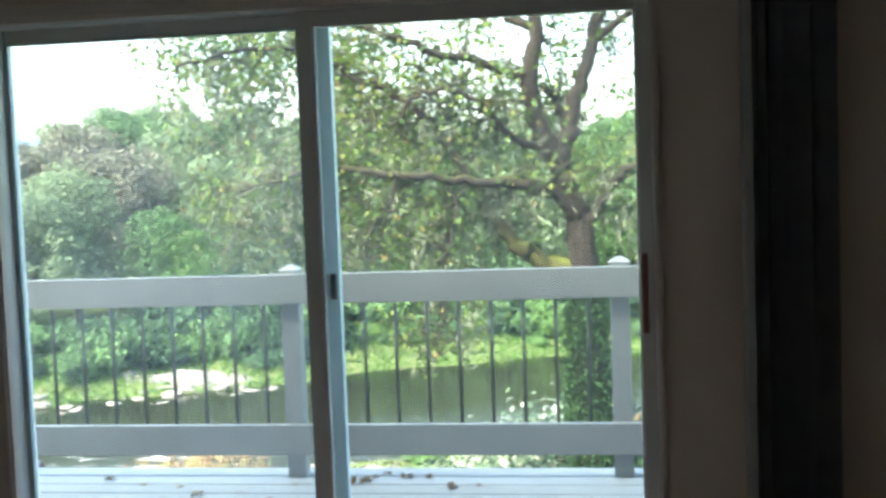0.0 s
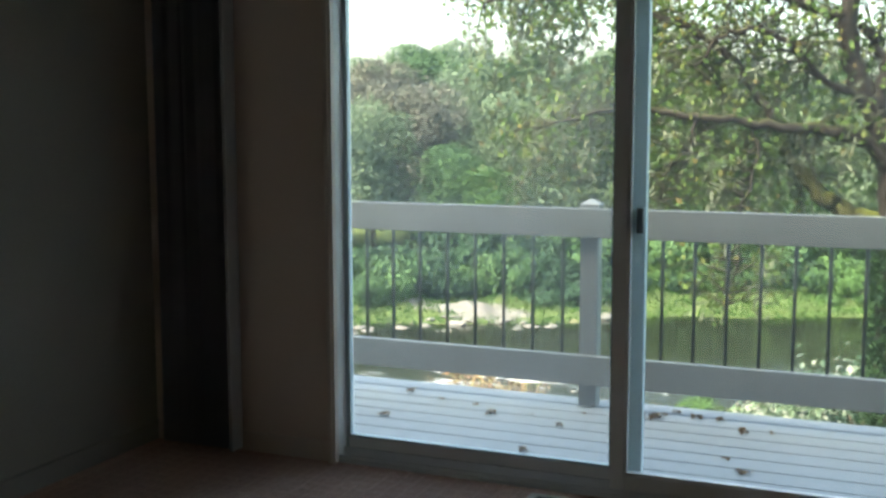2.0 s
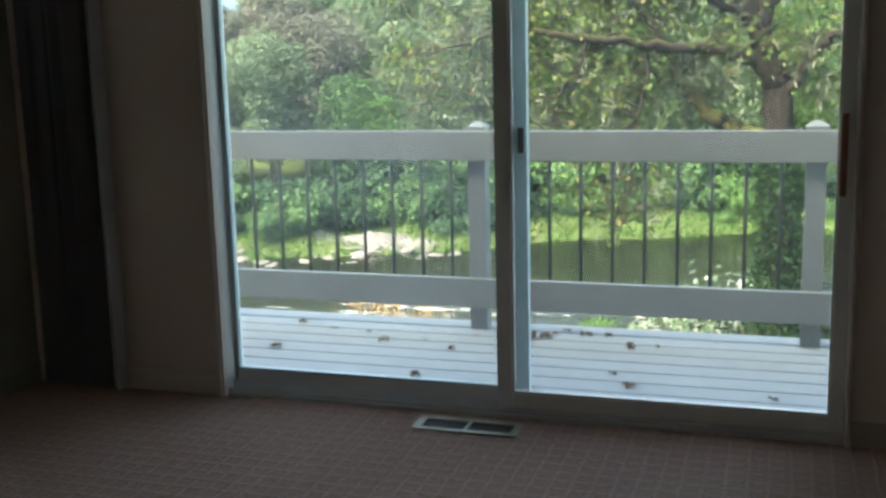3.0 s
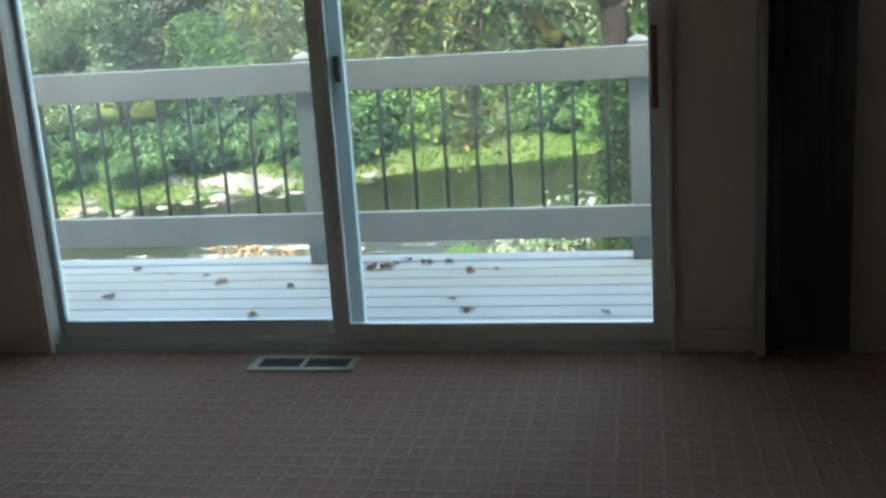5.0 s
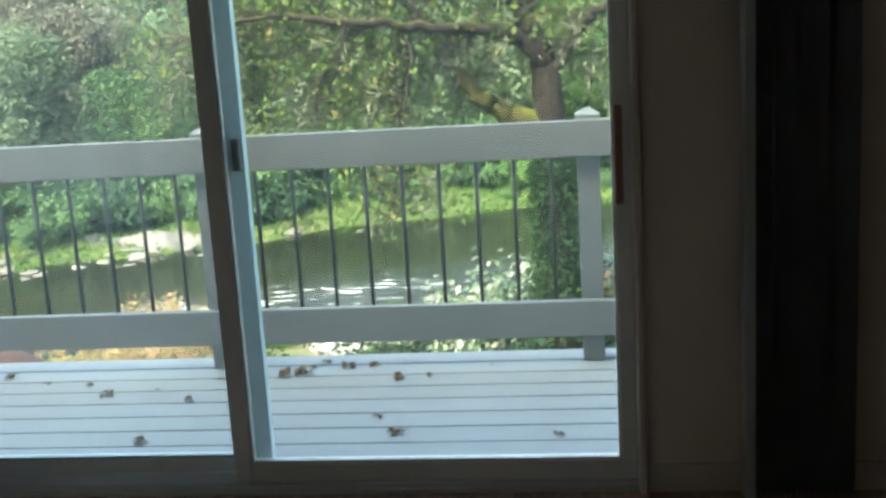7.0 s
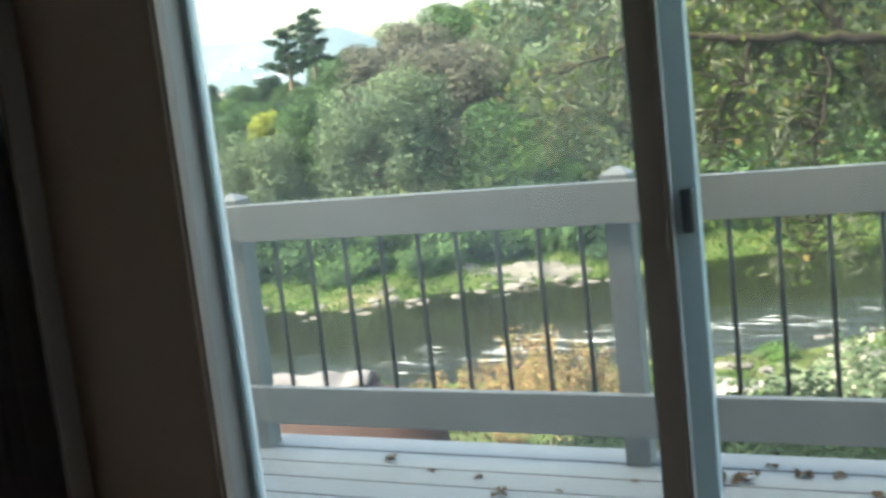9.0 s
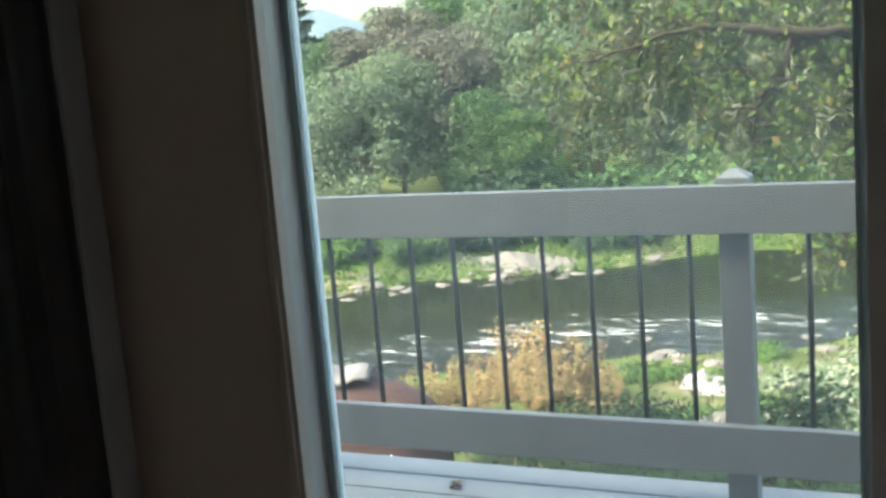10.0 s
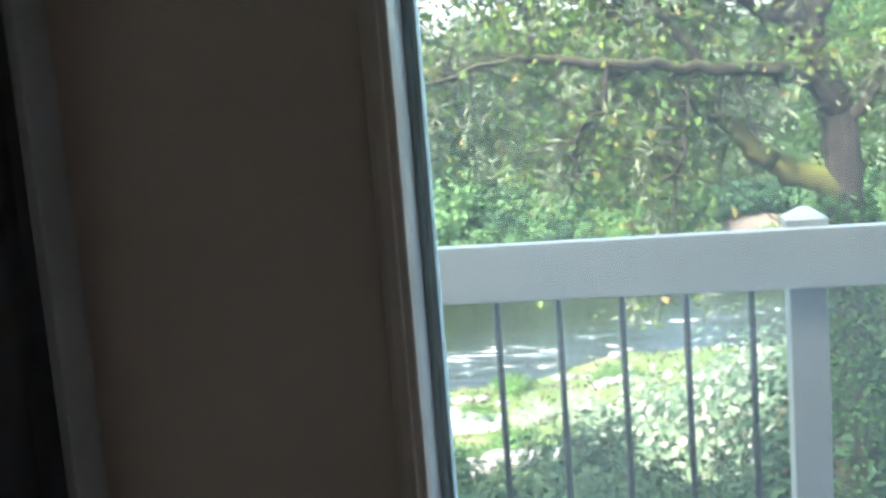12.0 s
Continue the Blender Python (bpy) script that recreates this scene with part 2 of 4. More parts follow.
M_PALE = leafy("grey_green_leaves", [(0.0, (0.074, 0.114, 0.068)), (1.0, (0.120, 0.160, 0.102))], sheer=0.3)
M_BRIGHT = leafy("bright_leaves", [(0.0, (0.045, 0.095, 0.030)), (1.0, (0.080, 0.150, 0.046))], sheer=0.3)
M_PINK = leafy("brownish_leaves", [(0.0, (0.072, 0.080, 0.064)), (0.6, (0.100, 0.106, 0.086)), (1.0, (0.122, 0.110, 0.090))], sheer=0.22)
M_DARKLEAF = leafy("dark_leaves", [(0.0, (0.011, 0.030, 0.016)), (1.0, (0.024, 0.053, 0.027))], sheer=0.25)
M_MOUND = leafy("muted_leaves", [(0.0, (0.014, 0.034, 0.019)), (1.0, (0.032, 0.060, 0.032))])
M_YELLOW = leafy("yellow_green_leaves", [(0.0, (0.16, 0.20, 0.030)), (1.0, (0.27, 0.30, 0.060))], sheer=0.4)
M_ORANGE = leafy("autumn_leaves", [(0.0, (0.26, 0.135, 0.085)), (0.35, (0.32, 0.20, 0.12)), (0.7, (0.30, 0.26, 0.12)), (1.0, (0.17, 0.21, 0.085))], 0.6, 0.4)
M_WILLOW = leafy("silver_leaves", [(0.0, (0.094, 0.150, 0.089)), (0.5, (0.160, 0.225, 0.140)), (0.75, (0.26, 0.32, 0.22)), (0.85, (0.46, 0.46, 0.38)), (1.0, (0.58, 0.57, 0.49))], 0.5, 0.35)
M_GRASS = leafy("grass_blades", [(0.0, (0.024, 0.064, 0.013)), (0.6, (0.043, 0.103, 0.018)), (1.0, (0.070, 0.143, 0.034))], 0.6, 0.4)
M_WEED = leafy("dry_grass_blades", [(0.0, (0.030, 0.040, 0.018)), (0.6, (0.060, 0.072, 0.036)), (0.85, (0.13, 0.115, 0.070)), (1.0, (0.20, 0.175, 0.125))], 0.6, 0.4)
M_TARP = plain("maroon_tarp", (0.024, 0.014, 0.013), (0.062, 0.038, 0.034), 0.7, 12.0, 1.6, 0.02, shine=0.1)
M_TARPTOP = plain("pale_tarp", (0.14, 0.13, 0.135), (0.36, 0.345, 0.36), 0.7, 9.0, 2.0, 0.03, (1.0, 0.2, 1.0), shine=0.1)
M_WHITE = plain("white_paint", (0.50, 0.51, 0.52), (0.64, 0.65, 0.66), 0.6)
M_HOUSEROOF = plain("grey_roof", (0.25, 0.24, 0.24), (0.36, 0.35, 0.35), 0.9)


# ---- building helpers ----
def empty(name, at=(0, 0, 0)):
    ob = new(name)
    ob.location = at
    return ob


def link_bm(name, bm, material, smooth=False):
    me = bpy.data.meshes.new(name)
    bm.to_mesh(me)
    bm.free()
    me.materials.append(material)
    if smooth:
        me.polygons.foreach_set("use_smooth", [True] * len(me.polygons))
    return new(name, me)


def part(name, bm, material, parent, label="", smooth=False):
    ob = link_bm(name, bm, material, smooth)
    ob.parent = parent
    return tagged(ob, label)


def add_box(bm, lo, hi, bevel=0.0, turn=None):
    lo, hi = Vector(lo), Vector(hi)
    mid, size = (lo + hi) / 2, hi - lo
    m = Matrix.Translation(mid) @ (turn or Matrix.Identity(4)) @ Matrix.Diagonal((*size, 1))
    made = bmesh.ops.create_cube(bm, size=1.0, matrix=m)
    if bevel:
        edges = list({e for v in made["verts"] for e in v.link_edges})
        bmesh.ops.bevel(bm, geom=edges, offset=bevel, segments=2, profile=0.6, affect="EDGES")
    return bm


def box(lo, hi, bevel=0.0, turn=None):
    return add_box(bmesh.new(), lo, hi, bevel, turn)


def setting(name, bm, material, label="", category=""):
    return tagged(link_bm(name, bm, material), label, category, kind="structure")


def tube(bm, pts, radii, sides=10):
    """A tapered limb along points."""
    pts = [Vector(p) for p in pts]
    rings = []
    side = Vector((1, 0, 0))
    for i, p in enumerate(pts):
        way = (pts[min(i + 1, len(pts) - 1)] - pts[max(i - 1, 0)]).normalized()
        side = (side - way * side.dot(way))
        side = side.normalized() if side.length > 1e-4 else way.orthogonal().normalized()
        up = way.cross(side)
        ring = []
        for k in range(sides):
            a = 2 * math.pi * k / sides
            bulge = 1 + 0.12 * noise.noise(p * 2.3 + Vector((math.cos(a), math.sin(a), 0)))
            ring.append(bm.verts.new(p + (side * math.cos(a) + up * math.sin(a)) * radii[i] * bulge))
        rings.append(ring)
    for a, b in zip(rings, rings[1:]):
        for k in range(sides):
            bm.faces.new((a[k], a[(k + 1) % sides], b[(k + 1) % sides], b[k]))
    bm.faces.new(rings[-1])
    bm.faces.new(rings[0][::-1])
    return bm


def curve_pts(pts, n):
    """Points evenly spread on a smooth line through the given ones."""
    pts = [Vector(p) for p in pts]
    out = []
    ext = [pts[0] * 2 - pts[1], *pts, pts[-1] * 2 - pts[-2]]
    for i in range(1, len(ext) - 2):
        a, b, c, d = ext[i - 1:i + 3]
        for k in range(n):
            t = k / n
            out.append(0.5 * ((2 * b) + (c - a) * t + (2 * a - 5 * b + 4 * c - d) * t * t + (3 * b - a - 3 * c + d) * t ** 3))
    out.append(pts[-1])
    return out


def leaf_cloud(name, centres, size, material, rng, lengths=1.7, droop=0.0, normals=None):
    """Many small folded leaves, one quad each, in one mesh."""
    c = np.asarray(centres, dtype=float)
    n = len(c)
    u = rng.normal(size=(n, 3))
    u[:, 2] -= droop
    u /= np.linalg.norm(u, axis=1)[:, None]
    w = rng.normal(size=(n, 3))
    v = np.cross(u, w)
    v /= np.linalg.norm(v, axis=1)[:, None]
    k = np.cross(u, v)
    if normals is not None:
        k = np.asarray(normals) + 0.38 * w
        k /= np.linalg.norm(k, axis=1)[:, None]
        u = np.cross(k, u)
        u /= np.linalg.norm(u, axis=1)[:, None]
        v = np.cross(k, u)
    s = size * rng.uniform(0.6, 1.35, (n, 1))
    tip, left, right, foot = c + u * s * lengths / 2, c + v * s / 2 + k * s * 0.18, c - v * s / 2 + k * s * 0.18, c - u * s * lengths / 2
    verts = np.stack([foot, left, tip, right], axis=1).reshape(-1, 3)
    idx = np.arange(n)[:, None] * 4
    faces = idx + [0, 3, 2, 1]
    me = bpy.data.meshes.new(name)
    me.from_pydata(verts.tolist(), [], faces.tolist())
    me.materials.append(material)
    return new(name, me)


def shell_points(rng, centre, radii, n, hollow=0.55):
    d = rng.normal(size=(n, 3))
    d /= np.linalg.norm(d, axis=1)[:, None]
    r = hollow + (1 - hollow) * rng.random((n, 1)) ** 0.6
    return np.asarray(centre) + d * r * np.asarray(radii)


# ---- the room ----
W, E, BACK, TOP, OUT = -0.86, 3.30, -4.5, 2.44, 0.14
DL, DR, DT = 0.0, 2.44, 2.05      # the door's opening
setting("floor", box((W - 0.1, BACK - 0.1, -0.12), (E + 0.1, OUT, 0.0)), M_CARPET, "brown loop carpet with a raised lattice pattern", "carpet")
setting("ceiling", box((W - 0.1, BACK - 0.1, TOP), (E + 0.1, OUT, TOP + 0.12)), M_CEIL, "plain off-white painted ceiling", "ceiling")
bm = bmesh.new()
# Both ends run on unseen past the room to block sun from the deck.
add_box(bm, (-7.0, 0.0, -0.3), (DL + 0.012, OUT, TOP + 0.12))
add_box(bm, (DR - 0.012, 0.0, -0.3), (9.0, OUT, TOP + 0.12))
add_box(bm, (DL + 0.012, 0.0, DT), (DR - 0.012, OUT, TOP + 0.12))
add_box(bm, (DL + 0.012, 0.002, -0.3), (DR - 0.012, OUT, -0.012))
setting("wall_north", bm, M_WALL, "beige painted wall with a wide sliding door opening", "wall")
setting("wall_west", box((W - 0.1, BACK, 0.0), (W, 0.0, TOP)), M_SIDE, "olive-grey side wall with the room's light falloff in its colour", "wall")
setting("wall_east", box((E, BACK, 0.0), (E + 0.1, 0.0, TOP)), M_SIDE, "olive-grey side wall with the room's light falloff in its colour", "wall")
# Unseen wall, moved in close so it throws more daylight back.
setting("wall_south", box((W - 0.1, BACK - 0.1, 0.0), (E + 0.1, BACK, TOP)), M_WALL, "unseen beige back wall, set close to bounce light", "wall")
# Added slab, out of view and this wide to shade the deck.
setting("roof", box((-7.4, BACK - 0.5, TOP + 0.12), (9.4, 0.18, TOP + 0.42)), M_ROOF, "unseen roof slab with a short eave, added to shade the deck", "roof")
setting("house_wall", box((-7.0, BACK - 0.12, -3.6), (9.0, -0.01, -0.3)), M_SIDING, "grey siding of the floor below", "wall")

BASE_H, BASE_T = 0.085, 0.014


def baseboard(lo, hi, paint=M_TRIM, label="beige painted wooden baseboard"):
    return setting("baseboard", box(lo, hi, 0.004), paint, label, "baseboard")


baseboard((W + BASE_T, -BASE_T, 0.0), (DL + 0.011, 0.0, BASE_H))
baseboard((DR - 0.011, -BASE_T, 0.0), (E - BASE_T, 0.0, BASE_H))
# Shade along the west wall is put into this board's colour too.
baseboard((W, BACK, 0.0), (W + BASE_T, 0.0, BASE_H), M_SIDE, "wooden baseboard darkened like the dim side wall")
baseboard((E - BASE_T, BACK, 0.0), (E, 0.0, BASE_H))

# casing: a stepped moulding round the opening
def casing(lo, hi, axis):
    bm = bmesh.new()
    add_box(bm, lo, hi, 0.004)
    a, b = Vector(lo), Vector(hi)
    if axis == "z":
        add_box(bm, (a.x + 0.006, a.y - 0.006, a.z + 0.001), (b.x - 0.012, a.y + 0.002, b.z - 0.001), 0.003)
    else:
        add_box(bm, (a.x + 0.001, a.y - 0.006, a.z + 0.022), (b.x - 0.001, a.y + 0.002, b.z - 0.012), 0.003)
    return setting("trim", bm, M_TRIM, "beige painted moulded door casing", "trim")


casing((DL + 0.015, -0.032, 0.0), (DL + 0.052, -0.001, DT - 0.034), "z")
casing((DR - 0.032, -0.032, 0.0), (DR - 0.012, -0.001, DT - 0.034), "z")
casing((DL + 0.015, -0.032, DT - 0.032), (DR - 0.012, -0.001, DT + 0.03), "x")

# ---- the sliding door ----
GZ0, GZ1 = 0.10, 1.955
door = tagged(empty("door_1", (1.22, 0.06, 0.0)), "white vinyl two-panel sliding glass door, shut", "sliding door", kind="structure")
door_inv = Matrix.Translation(-door.location)


def dpart(name, bm, material, parent=None, label=""):
    ob = link_bm(name, bm, material)
    ob.parent = parent or door
    if parent is None:
        ob.matrix_parent_inverse = door_inv
    return tagged(ob, label)


frame_bm = bmesh.new()
add_box(frame_bm, (DL + 0.0125, -0.0008, 0.0), (DL + 0.0505, 0.135, DT - 0.002), 0.003)
add_box(frame_bm, (DR - 0.034, -0.0008, 0.0), (DR - 0.0125, 0.135, DT - 0.002), 0.003)
add_box(frame_bm, (DL + 0.034, -0.004, DT - 0.036), (DR - 0.034, 0.135, DT - 0.002), 0.003)
add_box(frame_bm, (DR - 0.060, 0.048, 0.0), (DR - 0.033, 0.059, DT - 0.04), 0.002)
add_box(frame_bm, (DL + 0.050, 0.104, 0.0), (DL + 0.062, 0.116, DT - 0.04), 0.002)
dpart("door_frame", frame_bm, M_VINYL)
sill_bm = bmesh.new()
add_box(sill_bm, (DL + 0.034, -0.006, -0.008), (DR - 0.034, 0.135, 0.014), 0.002)
for y, h in ((0.002, 0.030), (0.0475, 0.052), (0.0965, 0.052)):
    add_box(sill_bm, (DL + 0.034, y, 0.013), (DR - 0.034, y + 0.006, h), 0.001)
dpart("sill_track", sill_bm, M_ALU, None, "worn metal door track")


def sash(name, x0, x1, y0, y1, stile_l, stile_r, pane_mat, edge_mat, label):
    ob = bpy.data.objects.new(name, None)
    scene.collection.objects.link(ob)
    ob.parent = door
    ob.matrix_parent_inverse = door_inv
    tagged(ob, label)
    pieces = (("stile", (x0, y0, 0.034), (x0 + stile_l, y1, DT - 0.038)),
              ("stile", (x1 - stile_r, y0, 0.034), (x1, y1, DT - 0.038)),
              ("bottom_rail", (x0 + stile_l, y0 + 0.002, 0.034), (x1 - stile_r, y1 - 0.002, GZ0 - 0.008)),
              ("top_rail", (x0 + stile_l, y0 + 0.002, GZ1 + 0.008), (x1 - stile_r, y1 - 0.002, DT - 0.038)))
    for n, lo, hi in pieces:
        dpart(n, box(lo, hi, 0.003), edge_mat if n == "stile" else M_VINYL, ob)
    ym = (y0 + y1) / 2
    gx0, gx1 = x0 + stile_l, x1 - stile_r
    bead = bmesh.new()
    for lo, hi in (((gx0, ym - 0.014, GZ0 - 0.008), (gx1, ym + 0.014, GZ0)), ((gx0, ym - 0.014, GZ1), (gx1, ym + 0.014, GZ1 + 0.008)),
                   ((gx0, ym - 0.014, GZ0), (gx0 + 0.007, ym + 0.014, GZ1)), ((gx1 - 0.007, ym - 0.014, GZ0), (gx1, ym + 0.014, GZ1))):
        add_box(bead, lo, hi)
    dpart("glazing_bead", bead, edge_mat, ob)
    pane = dpart("pane", box((gx0 + 0.001, ym - 0.003, GZ0 - 0.004), (gx1 - 0.001, ym + 0.003, GZ1 + 0.004)), pane_mat, ob)
    pane.visible_shadow = False
    return ob


fixed = sash("fixed_panel", DL + 0.051, 1.292, 0.066, 0.100, 0.010, 0.119, M_GLASS_FILM, M_TEAL_EDGE, "fixed glass panel with a hazy film")
slider = sash("sliding_panel", 1.186, DR - 0.036, 0.010, 0.046, 0.054, 0.045, M_GLASS, M_VINYL, "sliding glass panel with a wooden pull")
grip = box((2.358, -0.046, 0.862), (2.380, -0.022, 1.134), 0.005)
handle = dpart("door_handle", grip, M_HANDLE, slider, "brown wooden pull handle")
mount = bmesh.new()
for z in (0.90, 1.095):
    add_box(mount, (2.362, -0.026, z - 0.012), (2.376, 0.012, z + 0.012), 0.002)
dpart("handle_mount", mount, M_GASKET, slider)
catch = box((1.262, 0.040, 0.990), (1.286, 0.061, 1.082), 0.003)
dpart("latch", catch, M_GASKET, fixed, "black plastic latch keeper")


# ---- pleated blinds drawn open ----
def pleated_blind(x0, x1, lead_left, pleats, strip):
    ob = tagged(empty("pleated_blind", ((x0 + x1) / 2, -0.02, 0.03)), "dark charcoal vertical pleated blind drawn open beside the glass door", "blind", "blinds of the sliding door")
    inv = Matrix.Translation(-ob.location)
    a, b = (x0 + strip, x1) if lead_left else (x0, x1 - strip)
    bm = bmesh.new()
    rows = []
    for i in range(pleats * 2 + 1):
        x = a + (b - a) * i / (pleats * 2)
        y = (-0.068 if i % 2 else -0.118) + random.uniform(-0.003, 0.003)
        lean = random.uniform(-0.003, 0.003)
        rows.append([bm.verts.new((x + lean * k, y + 0.002 * math.sin(i * 1.7 + k), 0.032 + k * (2.27 / 6))) for k in range(7)])
    for p, q in zip(rows, rows[1:]):
        for k in range(6):
            bm.faces.new((p[k], q[k], q[k + 1], p[k + 1]))
    bmesh.ops.solidify(bm, geom=bm.faces[:], thickness=0.0015)
    sx = x0 if lead_left else x1 - strip
    for name, mesh, mat, label in (("pleats", bm, M_PLEAT, ""),
                                   ("lead_rail", box((sx, -0.136, 0.028), (sx + strip, -0.055, 2.30), 0.003), M_RAILSTRIP, "pale grey plastic lead rail"),
                                   ("head_rail", box((x0 - 0.005, -0.140, 2.302), (x1 + 0.005, -0.001, 2.345), 0.003), M_RAILSTRIP, "")):
        p = part(name, mesh, mat, ob, label)
        p.matrix_parent_inverse = inv
    return ob


pleated_blind(-0.74, -0.377, False, 21, 0.015)
pleated_blind(2.690, 2.988, True, 17, 0.027)


# ---- floor register ----
def floor_register(x0, y0, x1, y1):
    ob = tagged(empty("floor_register", ((x0 + x1) / 2, (y0 + y1) / 2, 0.0)), "cream metal floor register with dark slanted louvres in the carpet", "air vent")
    inv = Matrix.Translation(-ob.location)
    rim = bmesh.new()
    b, h = 0.022, 0.008
    xm = (x0 + x1) / 2
    add_box(rim, (x0, y0, 0.0), (x1, y0 + b, h), 0.002)
    add_box(rim, (x0, y1 - b, 0.0), (x1, y1, h), 0.002)
    add_box(rim, (x0, y0 + b, 0.0), (x0 + b + 0.008, y1 - b, h), 0.002)
    add_box(rim, (x1 - b - 0.008, y0 + b, 0.0), (x1, y1 - b, h), 0.002)
    add_box(rim, (xm - 0.006, y0 + b, 0.0), (xm + 0.006, y1 - b, h), 0.001)
    f = part("rim", rim, M_REG, ob)
    f.matrix_parent_inverse = inv
    # Flat dark plate paints the shade of the hollow below the louvres.
    d = part("duct_shade_plate", box((x0 + b, y0 + b, 0.0005), (x1 - b, y1 - b, 0.002)), M_DUCT_SHADE, ob)
    d.matrix_parent_inverse = inv
    first = None
    for lo, hi in ((x0 + b + 0.010, xm - 0.008), (xm + 0.008, x1 - b - 0.010)):
        n = 12
        for i in range(n):
            x = lo + (hi - lo) * (i + 0.5) / n
            if first is None:
                first = box((-0.0018, -(y1 - y0) / 2 + b, -0.003), (0.0018, (y1 - y0) / 2 - b, 0.003), 0.0, pose(0, 0, 0, 0, 40, 0))
                s = part("louvre", first, M_LOUVRE, ob)
                first = s.data
            else:
                s = new("louvre", first)
                s.parent = ob
            s.matrix_parent_inverse = inv
            s.location = (x, (y0 + y1) / 2, 0.0045)
    return ob


floor_register(0.910, -0.208, 1.306, -0.072)

# ---- the deck ----
DZ = -0.012
EDGE = 1.452
deck = tagged(empty("deck", (0.8, 0.8, DZ)), "grey-white painted plank deck strewn with dry leaves", "deck", kind="structure")
deck_inv = Matrix.Translation(-deck.location)
under = bmesh.new()
# One dark slab below the planks stands in for shade in their gaps.
add_box(under, (-0.95, OUT, DZ - 0.26), (4.6, EDGE - 0.04, DZ - 0.06))
d = part("gap_shade_slab", under, M_GAP_SHADE, deck)
d.matrix_parent_inverse = deck_inv


def rail_post(x, y, z0=DZ, z1=0.975, w=0.088):
    ob = tagged(empty("rail_post", (x, y, z0)), "grey-white painted square rail post with a pyramid cap on the deck", "post", "posts of the deck railing")
    part("shaft", box((-w / 2, -w / 2, 0), (w / 2, w / 2, z1 - z0), 0.004), M_RAIL, ob)
    cap = bmesh.new()
    h = z1 - z0
    add_box(cap, (-w / 2 - 0.004, -w / 2 - 0.004, h), (w / 2 + 0.004, w / 2 + 0.004, h + 0.020), 0.003)
    r = w / 2 + 0.004
    ring = [cap.verts.new((sx * r, sy * r, h + 0.0195)) for sx, sy in ((-1, -1), (1, -1), (1, 1), (-1, 1))]
    tip = [cap.verts.new((sx * 0.012, sy * 0.012, h + 0.043)) for sx, sy in ((-1, -1), (1, -1), (1, 1), (-1, 1))]
    for k in range(4):
        cap.faces.new((ring[k], ring[(k + 1) % 4], tip[(k + 1) % 4], tip[k]))
    cap.faces.new(tip)
    part("cap", cap, M_RAIL, ob)
    return ob


RY = 1.245                         # the rails' front face
for x in (-0.815, 0.750, 2.318):
    rail_post(x, RY + 0.038 + 0.046)
rail_post(2.455, RY + 0.038 + 0.052)


def guard_rail(x0, x1, z0, z1, label):
    ob = tagged(empty("guard_rail", ((x0 + x1) / 2, RY, z0)), label, "rail", "rails of the deck railing")
    xa, xb = x0 - (x0 + x1) / 2, x1 - (x0 + x1) / 2
    part("board", box((xa, 0.0, 0.0), (xb, 0.037, z1 - z0), 0.004), M_RAIL, ob)
    for nx in (xb - 0.08, xb - 0.045):
        for nz in (0.035, z1 - z0 - 0.035):
            nail = bmesh.new()
            bmesh.ops.create_cone(nail, cap_ends=True, segments=8, radius1=0.004, radius2=0.0035, depth=0.003, matrix=pose(nx, -0.001, nz, 90))
            part("nail", nail, M_IRON, ob, "rusty nail head")
    return ob


guard_rail(-0.862, 2.43, 0.836, 0.978, "grey-white painted top rail board of the deck railing")
guard_rail(-0.862, 2.43, 0.104, 0.252, "grey-white painted lower rail board of the deck railing")

bal_mesh = None
for k in range(9):
    for x in (-0.623 + 0.155 * k, 0.959 + 0.1515 * k):
        if bal_mesh is None:
            bm = bmesh.new()
            bmesh.ops.create_cone(bm, cap_ends=True, segments=12, radius1=0.0085, radius2=0.0085, depth=0.70)
            for z in (-0.345, 0.345):
                bmesh.ops.create_cone(bm, cap_ends=True, segments=12, radius1=0.012, radius2=0.012, depth=0.02, matrix=Matrix.Translation((0, 0, z)))
            b = link_bm("baluster", bm, M_IRON, True)
            bal_mesh = b.data
        else:
            b = new("baluster", bal_mesh)
        b.location = (x, RY + 0.037 + 0.013, 0.544)
        tagged(b, "thin dark iron baluster between the deck rails", "baluster", "balusters of the deck railing")


